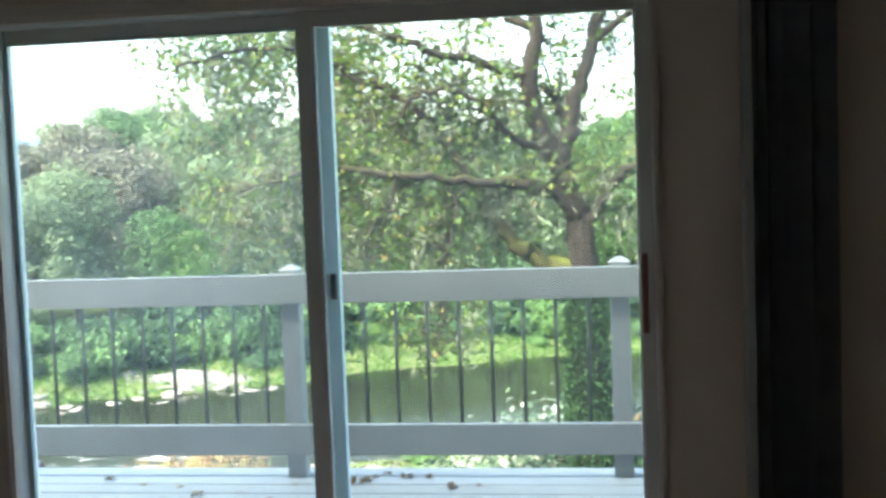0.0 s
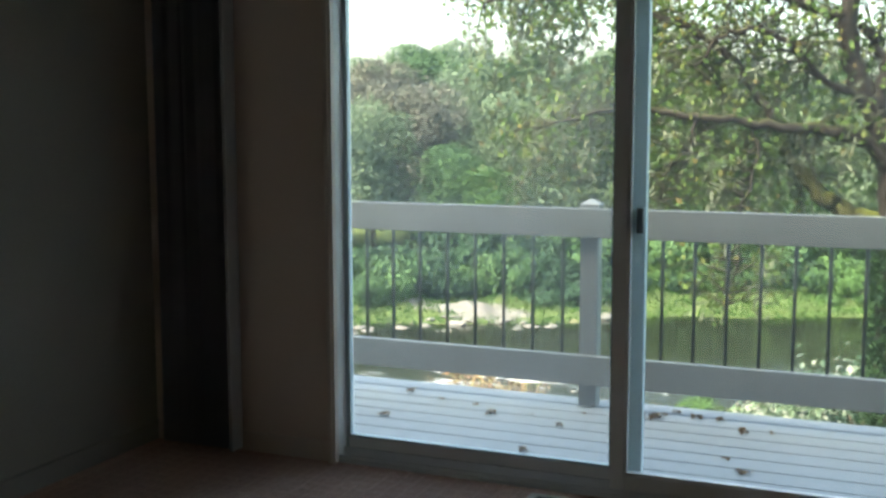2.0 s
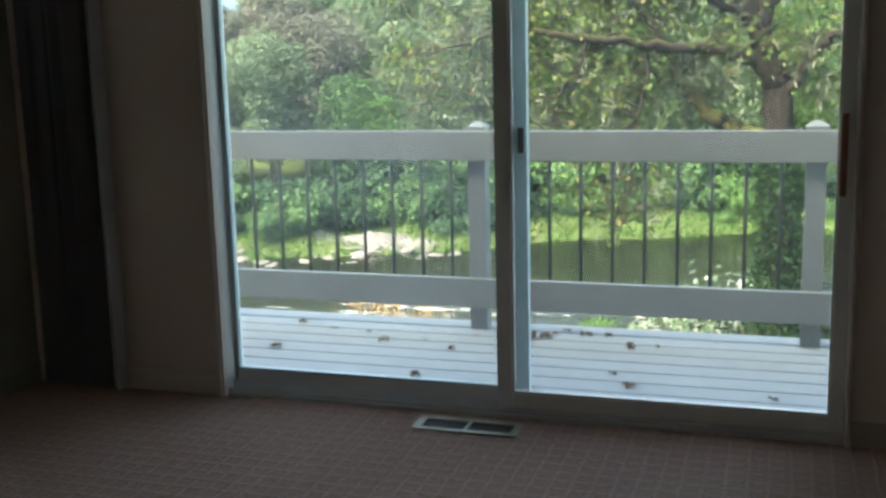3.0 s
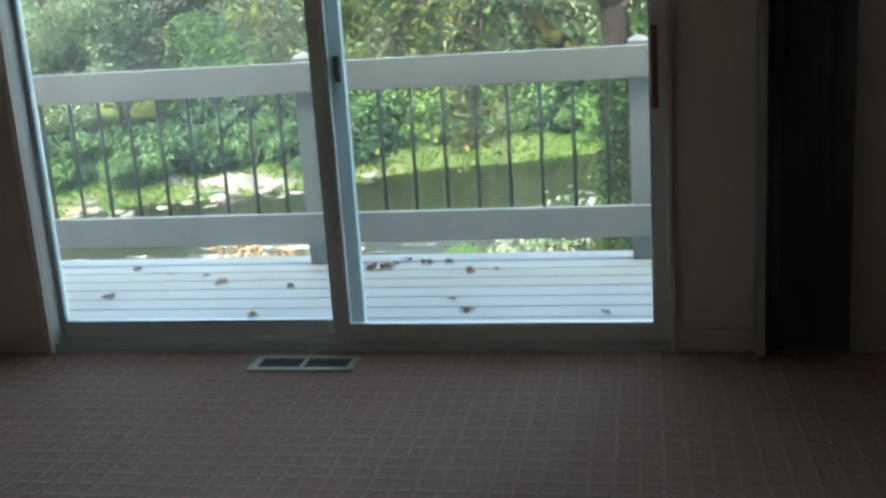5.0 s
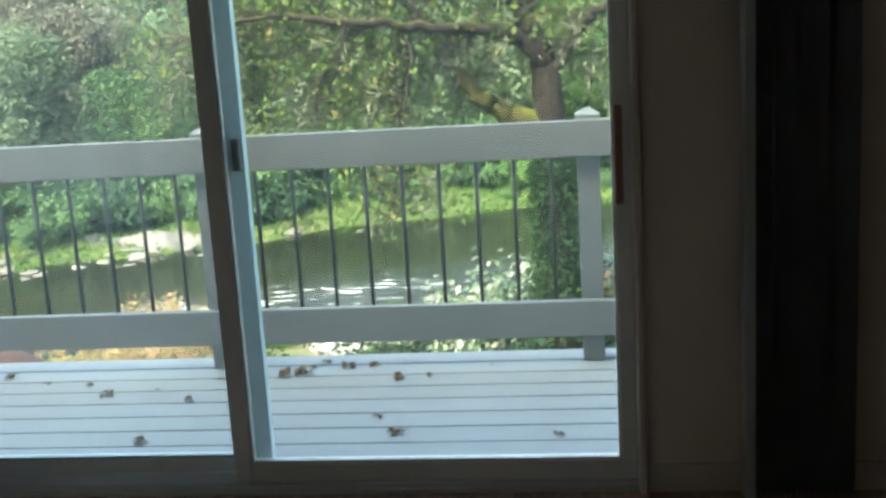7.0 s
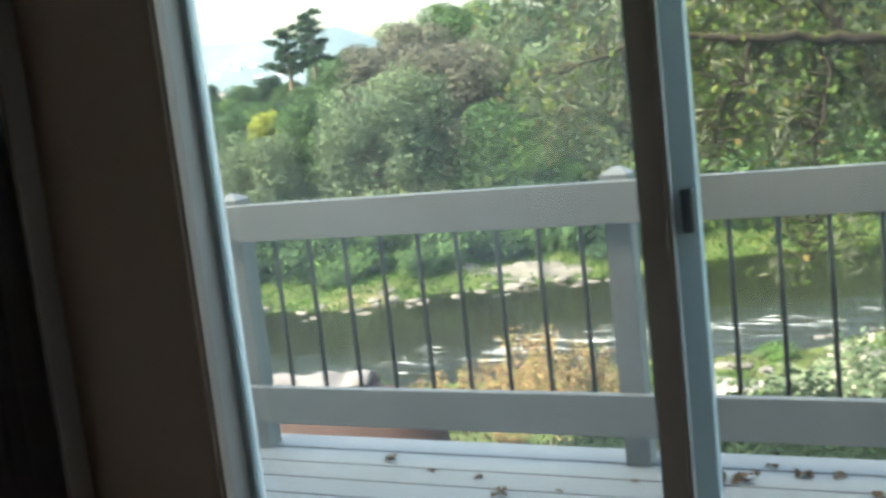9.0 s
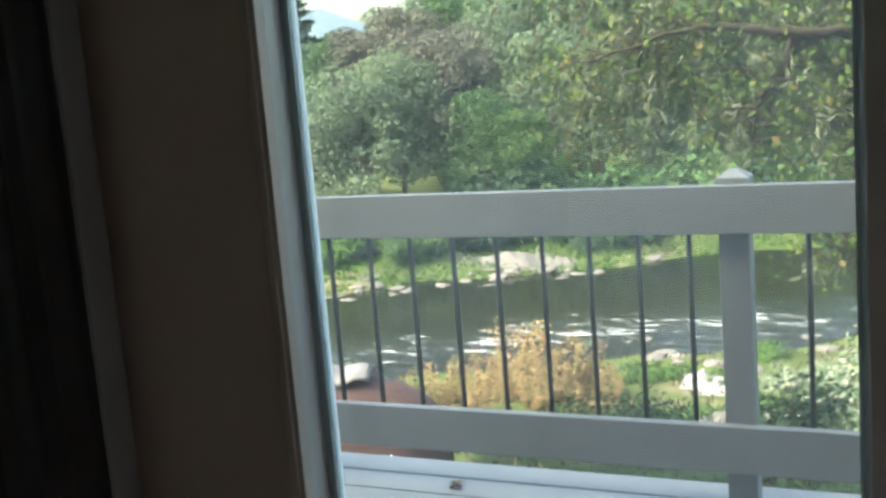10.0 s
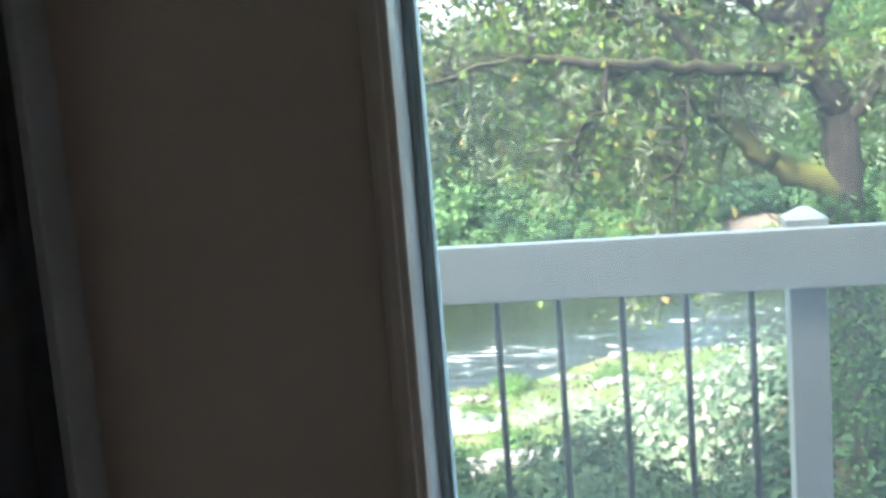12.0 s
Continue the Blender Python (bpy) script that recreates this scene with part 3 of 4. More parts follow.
# ---- dry leaves on the deck ----
def dry_leaf(x, y, size, turn, label):
    rng = random.Random(int(x * 1000) * 7 + int(y * 1000))
    bm = bmesh.new()
    for lobe in range(rng.choice((2, 3, 4))):
        a0 = turn + lobe * 1.4 + rng.uniform(-0.4, 0.4)
        mid = [Vector((math.cos(a0) * size * t, math.sin(a0) * size * t, 0.004 + size * (0.30 * math.sin(t * 3.0 + lobe) ** 2 + 0.04 * lobe))) for t in (0.0, 0.25, 0.5, 0.75, 1.0)]
        wid = [0.06, 0.30, 0.38, 0.26, 0.03]
        n = Vector((-math.sin(a0), math.cos(a0), 0))
        rows = []
        for p, w in zip(mid, wid):
            j = rng.uniform(0.6, 1.3)
            rows.append([bm.verts.new(p + n * size * w * j + Vector((0, 0, size * 0.16 * j * w * 2))), bm.verts.new(p), bm.verts.new(p - n * size * w * j + Vector((0, 0, size * 0.2 * j * w * 2)))])
        for a, b in zip(rows, rows[1:]):
            bm.faces.new((a[0], a[1], b[1], b[0]))
            bm.faces.new((a[1], a[2], b[2], b[1]))
    bmesh.ops.solidify(bm, geom=bm.faces[:], thickness=0.0012)
    low = min(v.co.z for v in bm.verts)
    bmesh.ops.translate(bm, verts=bm.verts[:], vec=(0, 0, -low))
    ob = link_bm("dry_leaf", bm, M_DRYLEAF)
    ob.location = (x, y, DZ + 0.0005)
    return tagged(ob, label, "leaf", "dry leaves on the deck")


for x, y, s in ((-0.18, 1.23, 0.035), (-0.11, 0.76, 0.04), (0.03, 1.14, 0.025), (0.23, 1.10, 0.022), (0.36, 0.97, 0.042), (0.71, 0.89, 0.042),
                (0.78, 1.14, 0.022), (1.06, 1.18, 0.062), (1.11, 1.20, 0.05), (1.15, 1.28, 0.03), (1.19, 1.35, 0.03), (1.30, 1.29, 0.052), (1.40, 1.28, 0.03),
                (1.52, 1.11, 0.042), (1.64, 1.14, 0.032), (1.52, 0.68, 0.028), (1.61, 0.52, 0.042), (0.69, 0.46, 0.036), (2.17, 0.47, 0.026), (0.55, 1.02, 0.018), (1.9, 1.25, 0.018)):
    dry_leaf(x, y, s, x * 5 + y * 3, "curled brown oak leaf lying on the deck" if s < 0.05 else "clump of curled tan oak leaves on the deck")

# ---- the river valley ----
RIVER = -7.5


def near_shore(x):
    return 33.0 + 0.6 * np.clip(x, -15, 0) + 0.1 * np.clip(x, 0, 30)  + 0.6 * np.sin(x * 0.43) + 0.5 * np.sin(x * 0.91 + 1)


def far_shore(x):
    return 47.5 + 0.45 * np.clip(x, -30, 0) + 0.1 * np.clip(x, 0, 30) + 1.0 * np.sin(x * 0.17 + 2) + 0.5 * np.sin(x * 0.63)


def ground_height(x, y):
    x, y = np.asarray(x, float), np.asarray(y, float)
    ns, fs = near_shore(x), far_shore(x)
    s = np.clip(y / ns, -2, 1)
    near = np.interp(s, [-2, 0.05, 0.25, 0.45, 0.75, 1.0], [-2.9, -2.9, -3.3, -4.6, -6.5, RIVER - 0.05])
    far = np.interp(y - fs, [0, 2.5, 8, 25, 60, 200, 700, 3000], [RIVER - 0.05, RIVER + 0.35, -6.6, -4.6, -1.0, 3.0, 14.0, 20.0])
    mid = RIVER - 0.05 - 0.8 * np.clip(np.minimum(y - ns, fs - y) / 3.0, 0, 1)
    z = np.where(y < ns, near, np.where(y > fs, far, mid))
    bumps = 0.22 * np.sin(x * 0.9 + y * 0.4) * np.sin(y * 0.7 - x * 0.3) + 0.10 * np.sin(x * 2.3 + 1.0) * np.sin(y * 2.1)
    land = np.where((y < ns - 1) | (y > fs + 1), 1.0, 0.2)
    return z + bumps * land


def axis(near_lo, near_hi, step, far):
    out = list(np.arange(near_lo, near_hi + 1e-6, step))
    d = step
    while out[-1] < far:
        d *= 1.35
        out.append(out[-1] + d)
    d = step
    while out[0] > -far:
        d *= 1.35
        out.insert(0, out[0] - d)
    return np.array(out)


gx, gy = axis(-60, 40, 0.9, 3000), axis(0.5, 66, 0.7, 3000)
X, Y = np.meshgrid(gx, gy)
Z = ground_height(X, Y)
me = bpy.data.meshes.new("ground")
nx, ny = len(gx), len(gy)
i = (np.arange(ny - 1)[:, None] * nx + np.arange(nx - 1)[None, :]).ravel()
me.from_pydata(np.stack([X.ravel(), Y.ravel(), Z.ravel()], 1).tolist(), [], np.stack([i, i + 1, i + nx + 1, i + nx], 1).tolist())
me.materials.append(M_GROUND)
me.polygons.foreach_set("use_smooth", [True] * len(me.polygons))
tagged(new("ground", me), "grassy and stony river banks sloping to the water", "ground", kind="structure")

wbm = bmesh.new()
wx = np.linspace(-400, 300, 141)
rows = []
for x in wx:
    a, b = float(near_shore(np.array(x))) - 1.5, float(far_shore(np.array(x))) + 1.2
    rows.append([wbm.verts.new((x, a + (b - a) * k / 6, RIVER)) for k in range(7)])
for p, q in zip(rows, rows[1:]):
    for k in range(6):
        wbm.faces.new((p[k], q[k], q[k + 1], p[k + 1]))
setting("water", wbm, M_WATER, "dark green river with white riffles over the shallows", "river")

# the far hill; its pale blue colour holds the distance haze
def hill_height(x, y):
    j = min(3.0, max(0.0, (y - 420) / 60))
    rise = float(np.interp(j, [0, 1, 2, 3], [-2, 20, 36, 46]))
    rise *= min(1.0, max(0.3, (-240.0 - x) / 110.0))
    return rise + 2.2 * j * noise.noise(Vector((x * 0.006, j * 0.7, 0))) + 0.6 * j * noise.noise(Vector((x * 0.05, j, 3)))


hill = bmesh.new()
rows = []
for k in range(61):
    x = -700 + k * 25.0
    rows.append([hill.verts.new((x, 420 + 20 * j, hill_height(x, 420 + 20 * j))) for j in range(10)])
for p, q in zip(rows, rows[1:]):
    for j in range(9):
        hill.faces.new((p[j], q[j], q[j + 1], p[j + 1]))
setting("backdrop", hill, M_HILL, "distant wooded hill beyond the river valley, haze put into its colour", "hill")


def spot(az, dist, eye=(1.7, -2.4)):
    a = radians(az)
    return eye[0] + math.sin(a) * dist, eye[1] + math.cos(a) * dist


def far_house(az, dist, w, turn):
    x, y = spot(az, dist)
    z = hill_height(x, y) - 0.5
    ob = tagged(empty("house", (x, y, z)), "distant white house with a grey roof on the hill", "house", "houses on the hill")
    ob.rotation_euler[2] = radians(turn)
    ob.scale = (0.34, 0.34, 0.26)
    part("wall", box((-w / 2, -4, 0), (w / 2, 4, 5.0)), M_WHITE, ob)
    r = bmesh.new()
    v = [r.verts.new(p) for p in ((-w / 2 - .5, -4.6, 4.9), (w / 2 + .5, -4.6, 4.9), (w / 2 + .5, 4.6, 4.9), (-w / 2 - .5, 4.6, 4.9), (-w / 2 - .5, 0, 7.2), (w / 2 + .5, 0, 7.2))]
    for f in ((0, 1, 5, 4), (2, 3, 4, 5), (0, 4, 3), (1, 2, 5), (0, 3, 2, 1)):
        r.faces.new([v[k] for k in f])
    part("roof", r, M_HOUSEROOF, ob)
    for k in (-0.28, 0.05, 0.32):
        part("window", box((w * k - 0.7, -4.06, 1.6), (w * k + 0.7, -3.98, 3.2)), M_HOUSEROOF, ob)
    return ob


house_rng = random.Random(8)
for n_house in range(18):
    az = house_rng.uniform(-36.8, -33.2) if n_house < 12 else house_rng.uniform(-31.0, -28.6)
    dist, w, turn = house_rng.uniform(545, 630), house_rng.uniform(9, 18), house_rng.uniform(-20, 20)
    far_house(az, dist, w, turn)


# ---- trees ----
def broadleaf(name, seed, height, spread, leaf_mat, leaves, leaf_size, label, category="tree", low=0.25):
    """A tree with a tapered trunk, limbs and a crown of clumps."""
    rng = np.random.default_rng(seed)
    ob = tagged(empty(name), label, category)
    wood = bmesh.new()
    lean = rng.normal(size=2) * 0.04 * height
    trunk = [(0, 0, -0.4), (lean[0] * 0.3, lean[1] * 0.3, height * 0.3), (lean[0], lean[1], height * 0.8)]
    pts = curve_pts(trunk, 4)
    tube(wood, pts, np.linspace(height * 0.024, height * 0.006, len(pts)), 7)
    clouds, outward = [], []
    clumps = 30
    per = leaves // clumps
    for k in range(clumps):
        h = low + (1 - low) * ((k + 0.5) / clumps) ** 0.85
        a = k * 2.4 + rng.normal() * 0.4
        width = spread * math.sin(min(1.0, 0.30 + 0.8 * (1 - h)) * math.pi * 0.5) * (0.55 + 0.6 * rng.random())
        c = np.array([math.cos(a) * width * 0.72, math.sin(a) * width * 0.72, height * h * 0.95])
        r = spread * (0.26 + 0.22 * rng.random())
        leaf_at = shell_points(rng, c, (r, r, r * 0.75), per, 0.6)
        clouds.append(leaf_at)
        outward.append((leaf_at - c) / r)
        if k % 3 == 0:
            z0 = max(0.15 * height, c[2] - 0.25 * height)
            tube(wood, curve_pts([(lean[0] * z0 / height, lean[1] * z0 / height, z0), (c[0] * 0.5, c[1] * 0.5, (z0 + c[2]) / 2 + 0.1), tuple(c)], 3), np.linspace(height * 0.010, height * 0.003, 7), 5)
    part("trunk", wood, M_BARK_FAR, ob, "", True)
    crown = leaf_cloud("crown", np.concatenate(clouds), leaf_size, leaf_mat, rng, 1.5, 0.0, np.concatenate(outward))
    crown.parent = ob
    return ob


def shrub(name, seed, height, spread, leaf_mat, leaves, leaf_size, label, category="shrub", upright=0.0):
    rng = np.random.default_rng(seed)
    ob = tagged(empty(name), label, category)
    wood = bmesh.new()
    clouds = []
    stems = 11
    for k in range(stems):
        a, r = k * 2.4, spread * math.sqrt((k + 0.5) / stems) * (1 - 0.4 * upright)
        top = np.array([math.cos(a) * r, math.sin(a) * r, height * (1 - 0.45 * (r / spread) ** 2) * rng.uniform(0.72 - 0.5 * upright, 1.0)])
        tube(wood, curve_pts([(top[0] * 0.15, top[1] * 0.15, -0.15), (top[0] * 0.6, top[1] * 0.6, top[2] * 0.5), tuple(top * 0.96)], 3), np.linspace(0.028, 0.006, 7) * max(0.6, height / 2), 5)
        n = leaves // stems
        t = rng.random((n, 1)) ** 0.7
        line = np.concatenate([top[:1] * (0.4 + 0.6 * t), top[1:2] * (0.4 + 0.6 * t), top[2:] * t], 1)
        clouds.append(line + rng.normal(size=(n, 3)) * np.array([spread, spread, height * 0.5]) * (0.15 - 0.08 * upright))
    pts = np.concatenate(clouds)
    pts[:, 2] = np.maximum(pts[:, 2], 0.02)
    outward = pts / np.array([spread, spread, height]) * 0.8 + np.array([0, 0, 0.25])
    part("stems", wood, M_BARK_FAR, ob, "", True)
    leaves_ob = leaf_cloud("foliage", pts, leaf_size, leaf_mat, rng, 1.6, 0.0, outward)
    leaves_ob.parent = ob
    return ob


def plant(ob, x, y, scale, turn, sink=0.1, tall=1.0):
    z = float(ground_height(x, y)) - sink
    m = pose(x, y, z, 0, 0, turn) @ Matrix.Diagonal((scale, scale, scale * tall, 1))
    return m


def spread_out(ob, spots):
    """The first spot takes the built one, the others take copies."""
    for k, (x, y, s, turn, tall) in enumerate(spots):
        m = plant(ob, x, y, s, turn, 0.15, tall)
        if k:
            copy_thing(ob, m)
        else:
            first = m
    ob.matrix_basis = first


rngp = random.Random(11)
WOODS = "trees of the far bank"
kinds = [tagged(broadleaf("tree", 3, 10, 3.8, M_GREEN, 12000, 0.165, "green broadleaf tree on the far river bank"), group=WOODS),
         tagged(broadleaf("tree", 4, 9, 4.0, M_PALE, 12000, 0.165, "grey-green broadleaf tree on the far river bank"), group=WOODS),
         tagged(broadleaf("tree", 5, 10, 3.6, M_DARKLEAF, 12000, 0.165, "dark green broadleaf tree on the far river bank"), group=WOODS),
         tagged(broadleaf("tree", 6, 9, 4.2, M_PINK, 12000, 0.165, "brownish half-bare tree on the far river bank"), group=WOODS),
         tagged(broadleaf("tree", 7, 10, 3.6, M_BRIGHT, 12000, 0.165, "bright green broadleaf tree on the far river bank"), group=WOODS)]
spots = [[] for _ in kinds]


def put(kind, az, dist, top_elev, turn=None):
    """A tree in that direction whose top reaches that elevation."""
    x, y = spot(az, dist)
    z = float(ground_height(x, y))
    h = 1.38 + dist * math.tan(radians(top_elev)) - z
    base = (10, 9, 10, 9, 10)[kind]
    wide = max(0.75, min(1.25, h / base))
    spots[kind].append((x, y, wide, turn if turn is not None else rngp.uniform(0, 360), h / base / wide / 1.05))


# front row, low over the bank
for az, kind, dist, elev in ((-45, 0, 62, 0.5), (-41, 1, 60, -0.4), (-37.5, 0, 63, -0.5), (-34.8, 1, 58, -1.2), (-31.8, 0, 60, 0.6), (-29.2, 1, 57, 0.4),
                             (-26.8, 1, 60, 1.4), (-24.6, 3, 62, 2.6), (-22.4, 0, 58, -0.8), (-20.6, 4, 57, -2.0), (-18.8, 1, 62, 2.0), (-16.5, 1, 60, 1.6), (-14.2, 0, 62, 0.6), (-12.0, 1, 60, 0.2),
                             (-9.6, 0, 62, 0.5), (-7.2, 1, 60, 0.4), (-4.8, 1, 63, 0.4), (-2.4, 1, 61, 0.6), (0.2, 4, 64, 0.2), (2.8, 0, 66, -0.2), (5.6, 1, 63, 0.6), (9, 0, 62, 1.0), (13, 1, 62, 1.2), (18, 0, 64, 1.4)):
    put(kind, az, dist, elev)
# second row
for az, kind, dist, elev in ((-47, 2, 78, 2.2), (-43, 1, 76, 1.4), (-39, 0, 80, 1.8), (-35.6, 0, 74, 0.2), (-32.9, 2, 72, 0.5), (-30.2, 0, 75, 2.2), (-28.0, 3, 74, 2.8), (-25.8, 3, 76, 3.6), (-23.5, 0, 78, 4.2), (-21.4, 1, 74, 3.4),
                             (-19.2, 0, 76, 3.8), (-17.0, 1, 74, 3.2), (-14.6, 0, 78, 3.8), (-12.0, 1, 75, 3.0), (-9.4, 1, 76, 2.6), (-6.6, 0, 78, 3.2), (-4.0, 1, 75, 2.6), (-1.2, 4, 77, 2.4), (1.6, 0, 78, 3.2), (4.6, 1, 76, 2.8), (8, 2, 76, 3.4), (12, 0, 78, 3.6), (17, 2, 76, 3.4)):
    put(kind, az, dist, elev)
# back row
for az, kind, dist, elev in ((-39.5, 0, 128, 1.9), (-37.2, 2, 130, 1.5), (-35.4, 0, 126, 1.3), (-34.0, 2, 132, 1.6), (-33.0, 0, 124, 1.2), (-31.2, 2, 128, 1.9), (-29.6, 0, 126, 2.6), (-36.3, 4, 112, 0.6), (-33.8, 4, 108, 0.3), (-32.2, 0, 105, 0.9), (-34.9, 0, 100, 0.4)):
    put(kind, az, dist, elev)
# Pale grey-green kinds in this row put the distance haze into leaf colour.
for az, kind, dist, elev in ((-45, 0, 98, 2.6), (-41, 2, 100, 3.2), (-38, 0, 96, 1.4), (-29.0, 0, 98, 2.4), (-26.5, 1, 96, 3.7), (-24.4, 0, 98, 4.4), (-22.0, 1, 96, 4.5), (-18.0, 1, 98, 4.2), (-13.4, 1, 96, 4.2), (-8.0, 2, 98, 3.6), (-2.6, 0, 96, 3.6), (3.2, 2, 98, 3.6), (10, 0, 96, 4.0), (15.5, 2, 98, 4.2)):
    put(kind, az, dist, elev)
for ob, s in zip(kinds, spots):
    spread_out(ob, s)

# understorey along the far bank
UNDER = "bushes of the far bank"
bush_kinds = [tagged(shrub("bush", 21, 2.2, 2.0, M_GREEN, 2450, 0.15, "green bush at the far water's edge"), group=UNDER),
              tagged(shrub("bush", 22, 2.0, 2.2, M_DARKLEAF, 2500, 0.15, "dark green bush at the far water's edge"), group=UNDER),
              tagged(shrub("bush", 23, 1.6, 2.0, M_BRIGHT, 2500, 0.13, "bright green bush at the far water's edge"), group=UNDER)]
bspots = [[], [], []]
for row, (back, size) in enumerate(((3.4, 0.55), (5.6, 0.95), (9.0, 1.35))):
    az = -48.0
    while az < 22:
        a = az + rngp.uniform(-0.6, 0.6)
        d = 45.0
        for _ in range(3):
            x, y = spot(a, d)
            d += (float(far_shore(np.array(x))) + back + rngp.uniform(-0.8, 0.8) - y)
        x, y = spot(a, d)
        open_grass = row == 0 and -42 < a < 6 or row < 2 and 2.6 < a < 7.0
        if not open_grass or rngp.random() < 0.12:
            kind = rngp.choice((0, 0, 2)) if row == 0 else rngp.choice((0, 1, 2)) if row == 1 else rngp.choice((0, 1, 1))
            bspots[kind].append((x, y, size * rngp.uniform(0.7, 1.25), rngp.uniform(0, 360), rngp.uniform(0.8, 1.2)))
        az += (1.5, 1.9, 2.2)[row]
for ob, s in zip(bush_kinds, bspots):
    spread_out(ob, s)


yx, yy = spot(-34.4, 70)
yellow = broadleaf("tree", 9, 6.0, 1.7, M_YELLOW, 4000, 0.16, "small yellow-green tree among the far woods")
yellow.location = (yx, yy, float(ground_height(yx, yy)) - 0.1)
yellow.scale = (1.0, 1.0, (1.38 - 70 * math.tan(radians(0.4)) - yellow.location.z) / 6.0)
tagged(yellow, group=WOODS)


# two tall pines far to one side
def pine(seed, height, label):
    rng = np.random.default_rng(seed)
    ob = tagged(empty("pine_tree"), label, "pine", "tall pines beyond the woods")
    wood = bmesh.new()
    tube(wood, curve_pts([(0, 0, -0.5), (0.2, 0, height * 0.5), (0, 0.1, height)], 5), np.linspace(0.40, 0.08, 11), 7)
    clouds = []
    for k in range(17):
        h = height * (0.52 + 0.48 * (k / 16) ** 1.3)
        a = k * 2.4
        r = (2.3 - 0.9 * k / 16) * rng.uniform(0.45, 1.35)
        tipp = np.array([math.cos(a) * r, math.sin(a) * r, h + 0.15 * r])
        tube(wood, [(0, 0, h), tuple(tipp)], (0.06, 0.02), 4)
        t = rng.random((105, 1))
        clouds.append(np.array([0, 0, h]) + (tipp - np.array([0, 0, h])) * (0.3 + 0.75 * t) + rng.normal(size=(105, 3)) * (0.30, 0.30, 0.13))
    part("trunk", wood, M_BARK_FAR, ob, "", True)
    leaf_cloud("crown", np.concatenate(clouds), 0.26, M_DARKLEAF, rng, 2.4).parent = ob
    return ob


for seed, az, dist, elev in ((31, -31.6, 118, 4.4), (32, -32.9, 122, 3.7)):
    x, y = spot(az, dist)
    z = float(ground_height(x, y))
    p = pine(seed, 1.38 + dist * math.tan(radians(elev)) - z, "tall dark pine above the far woods")
    p.location = (x, y, z)


# ---- the oak in front of the deck ----
OAK_Y, OAK_K = 7.75, 1.013


def op(x, z, dy=0.0):
    return Vector((2.19 + (x - 2.17) * OAK_K, OAK_Y + dy, 1.42 + (z - 1.42) * OAK_K))


oak_rng = np.random.default_rng(5)
oak = tagged(empty("oak_tree", op(2.14, -1.72)), "old oak with mossy limbs and an ivy-covered trunk", "tree")
oak_inv = Matrix.Translation(-oak.location)
oak_z = float(ground_height(oak.location.x, OAK_Y))
limbs = []


def grow(pts, thick, thin):
    """A limb through points (x, height, depth), with its radius at both ends."""
    limbs.append((pts, thick, thin))


grow([(2.14, oak_z - 0.3, 0), (2.12, -1.7, 0), (2.11, -0.93, 0), (2.10, -0.10, 0), (2.08, 0.47, 0), (2.07, 0.82, 0.02), (1.98, 1.18, 0.06)], 0.192, 0.118)
grow([(2.09, 0.20, 0), (2.075, 0.70, 0.01), (1.99, 1.16, 0.05), (1.88, 1.45, 0.1), (1.80, 1.62, 0.1)], 0.140, 0.110)
grow([(1.82, 1.52, 0.1), (1.68, 1.90, 0.1), (1.60, 2.33, 0.0), (1.63, 2.97, -0.1), (1.55, 3.9, -0.2), (1.7, 5.2, 0)], 0.120, 0.045)
grow([(1.84, 1.50, 0.1), (1.98, 1.85, 0.2), (2.10, 2.31, 0.3), (2.28, 2.93, 0.4), (2.5, 3.8, 0.5), (2.6, 5.0, 0.6)], 0.112, 0.045)
grow([(1.97, 1.98, 0.3), (1.80, 2.20, 0.3), (1.72, 2.36, 0.2)], 0.055, 0.045)
grow([(2.08, 0.95, 0), (1.74, 1.22, -0.2), (1.39, 1.33, -0.4), (0.94, 1.36, -0.6), (0.40, 1.43, -0.8), (-0.14, 1.52, -0.8), (-0.6, 1.50, -0.9), (-1.2, 1.35, -1.0)], 0.074, 0.012)
grow([(2.08, 0.30, 0.0), (1.68, 0.50, 0.0), (1.42, 0.66, -0.05), (1.16, 0.94, -0.05), (0.98, 1.22, 0.3), (0.75, 1.6, 0.8)], 0.115, 0.040)
grow([(2.13, 0.85, 0), (2.30, 1.10, -0.1), (2.44, 1.34, -0.2), (2.70, 1.50, -0.4), (3.2, 1.8, -0.5), (3.9, 2.0, -0.6)], 0.062, 0.025)
grow([(1.62, 2.36, 0), (1.22, 2.52, -0.2), (0.75, 2.64, -0.4), (0.3, 2.80, -0.6), (-0.4, 3.0, -0.8), (-1.4, 3.1, -1.0), (-2.2, 2.95, -1.0)], 0.055, 0.018)
grow([(1.80, 1.58, 0.1), (1.37, 1.82, -0.2), (1.14, 2.09, -0.4), (0.80, 2.28, -0.6), (0.49, 2.21, -0.7), (0.25, 1.95, -0.7)], 0.046, 0.016)
grow([(0.95, 1.45, -0.5), (0.66, 1.85, -0.4), (0.37, 2.15, -0.4), (-0.10, 2.41, -0.5), (-0.6, 2.72, -0.6), (-1.3, 2.75, -0.7), (-1.9, 2.6, -0.8)], 0.050, 0.018)
grow([(1.66, 2.9, 0), (1.0, 3.3, 0.3), (0.2, 3.7, 0.6), (-0.8, 4.0, 0.8)], 0.055, 0.02)
grow([(2.2, 2.8, 0.4), (2.8, 3.1, 0.2), (3.5, 3.3, 0)], 0.05, 0.02)
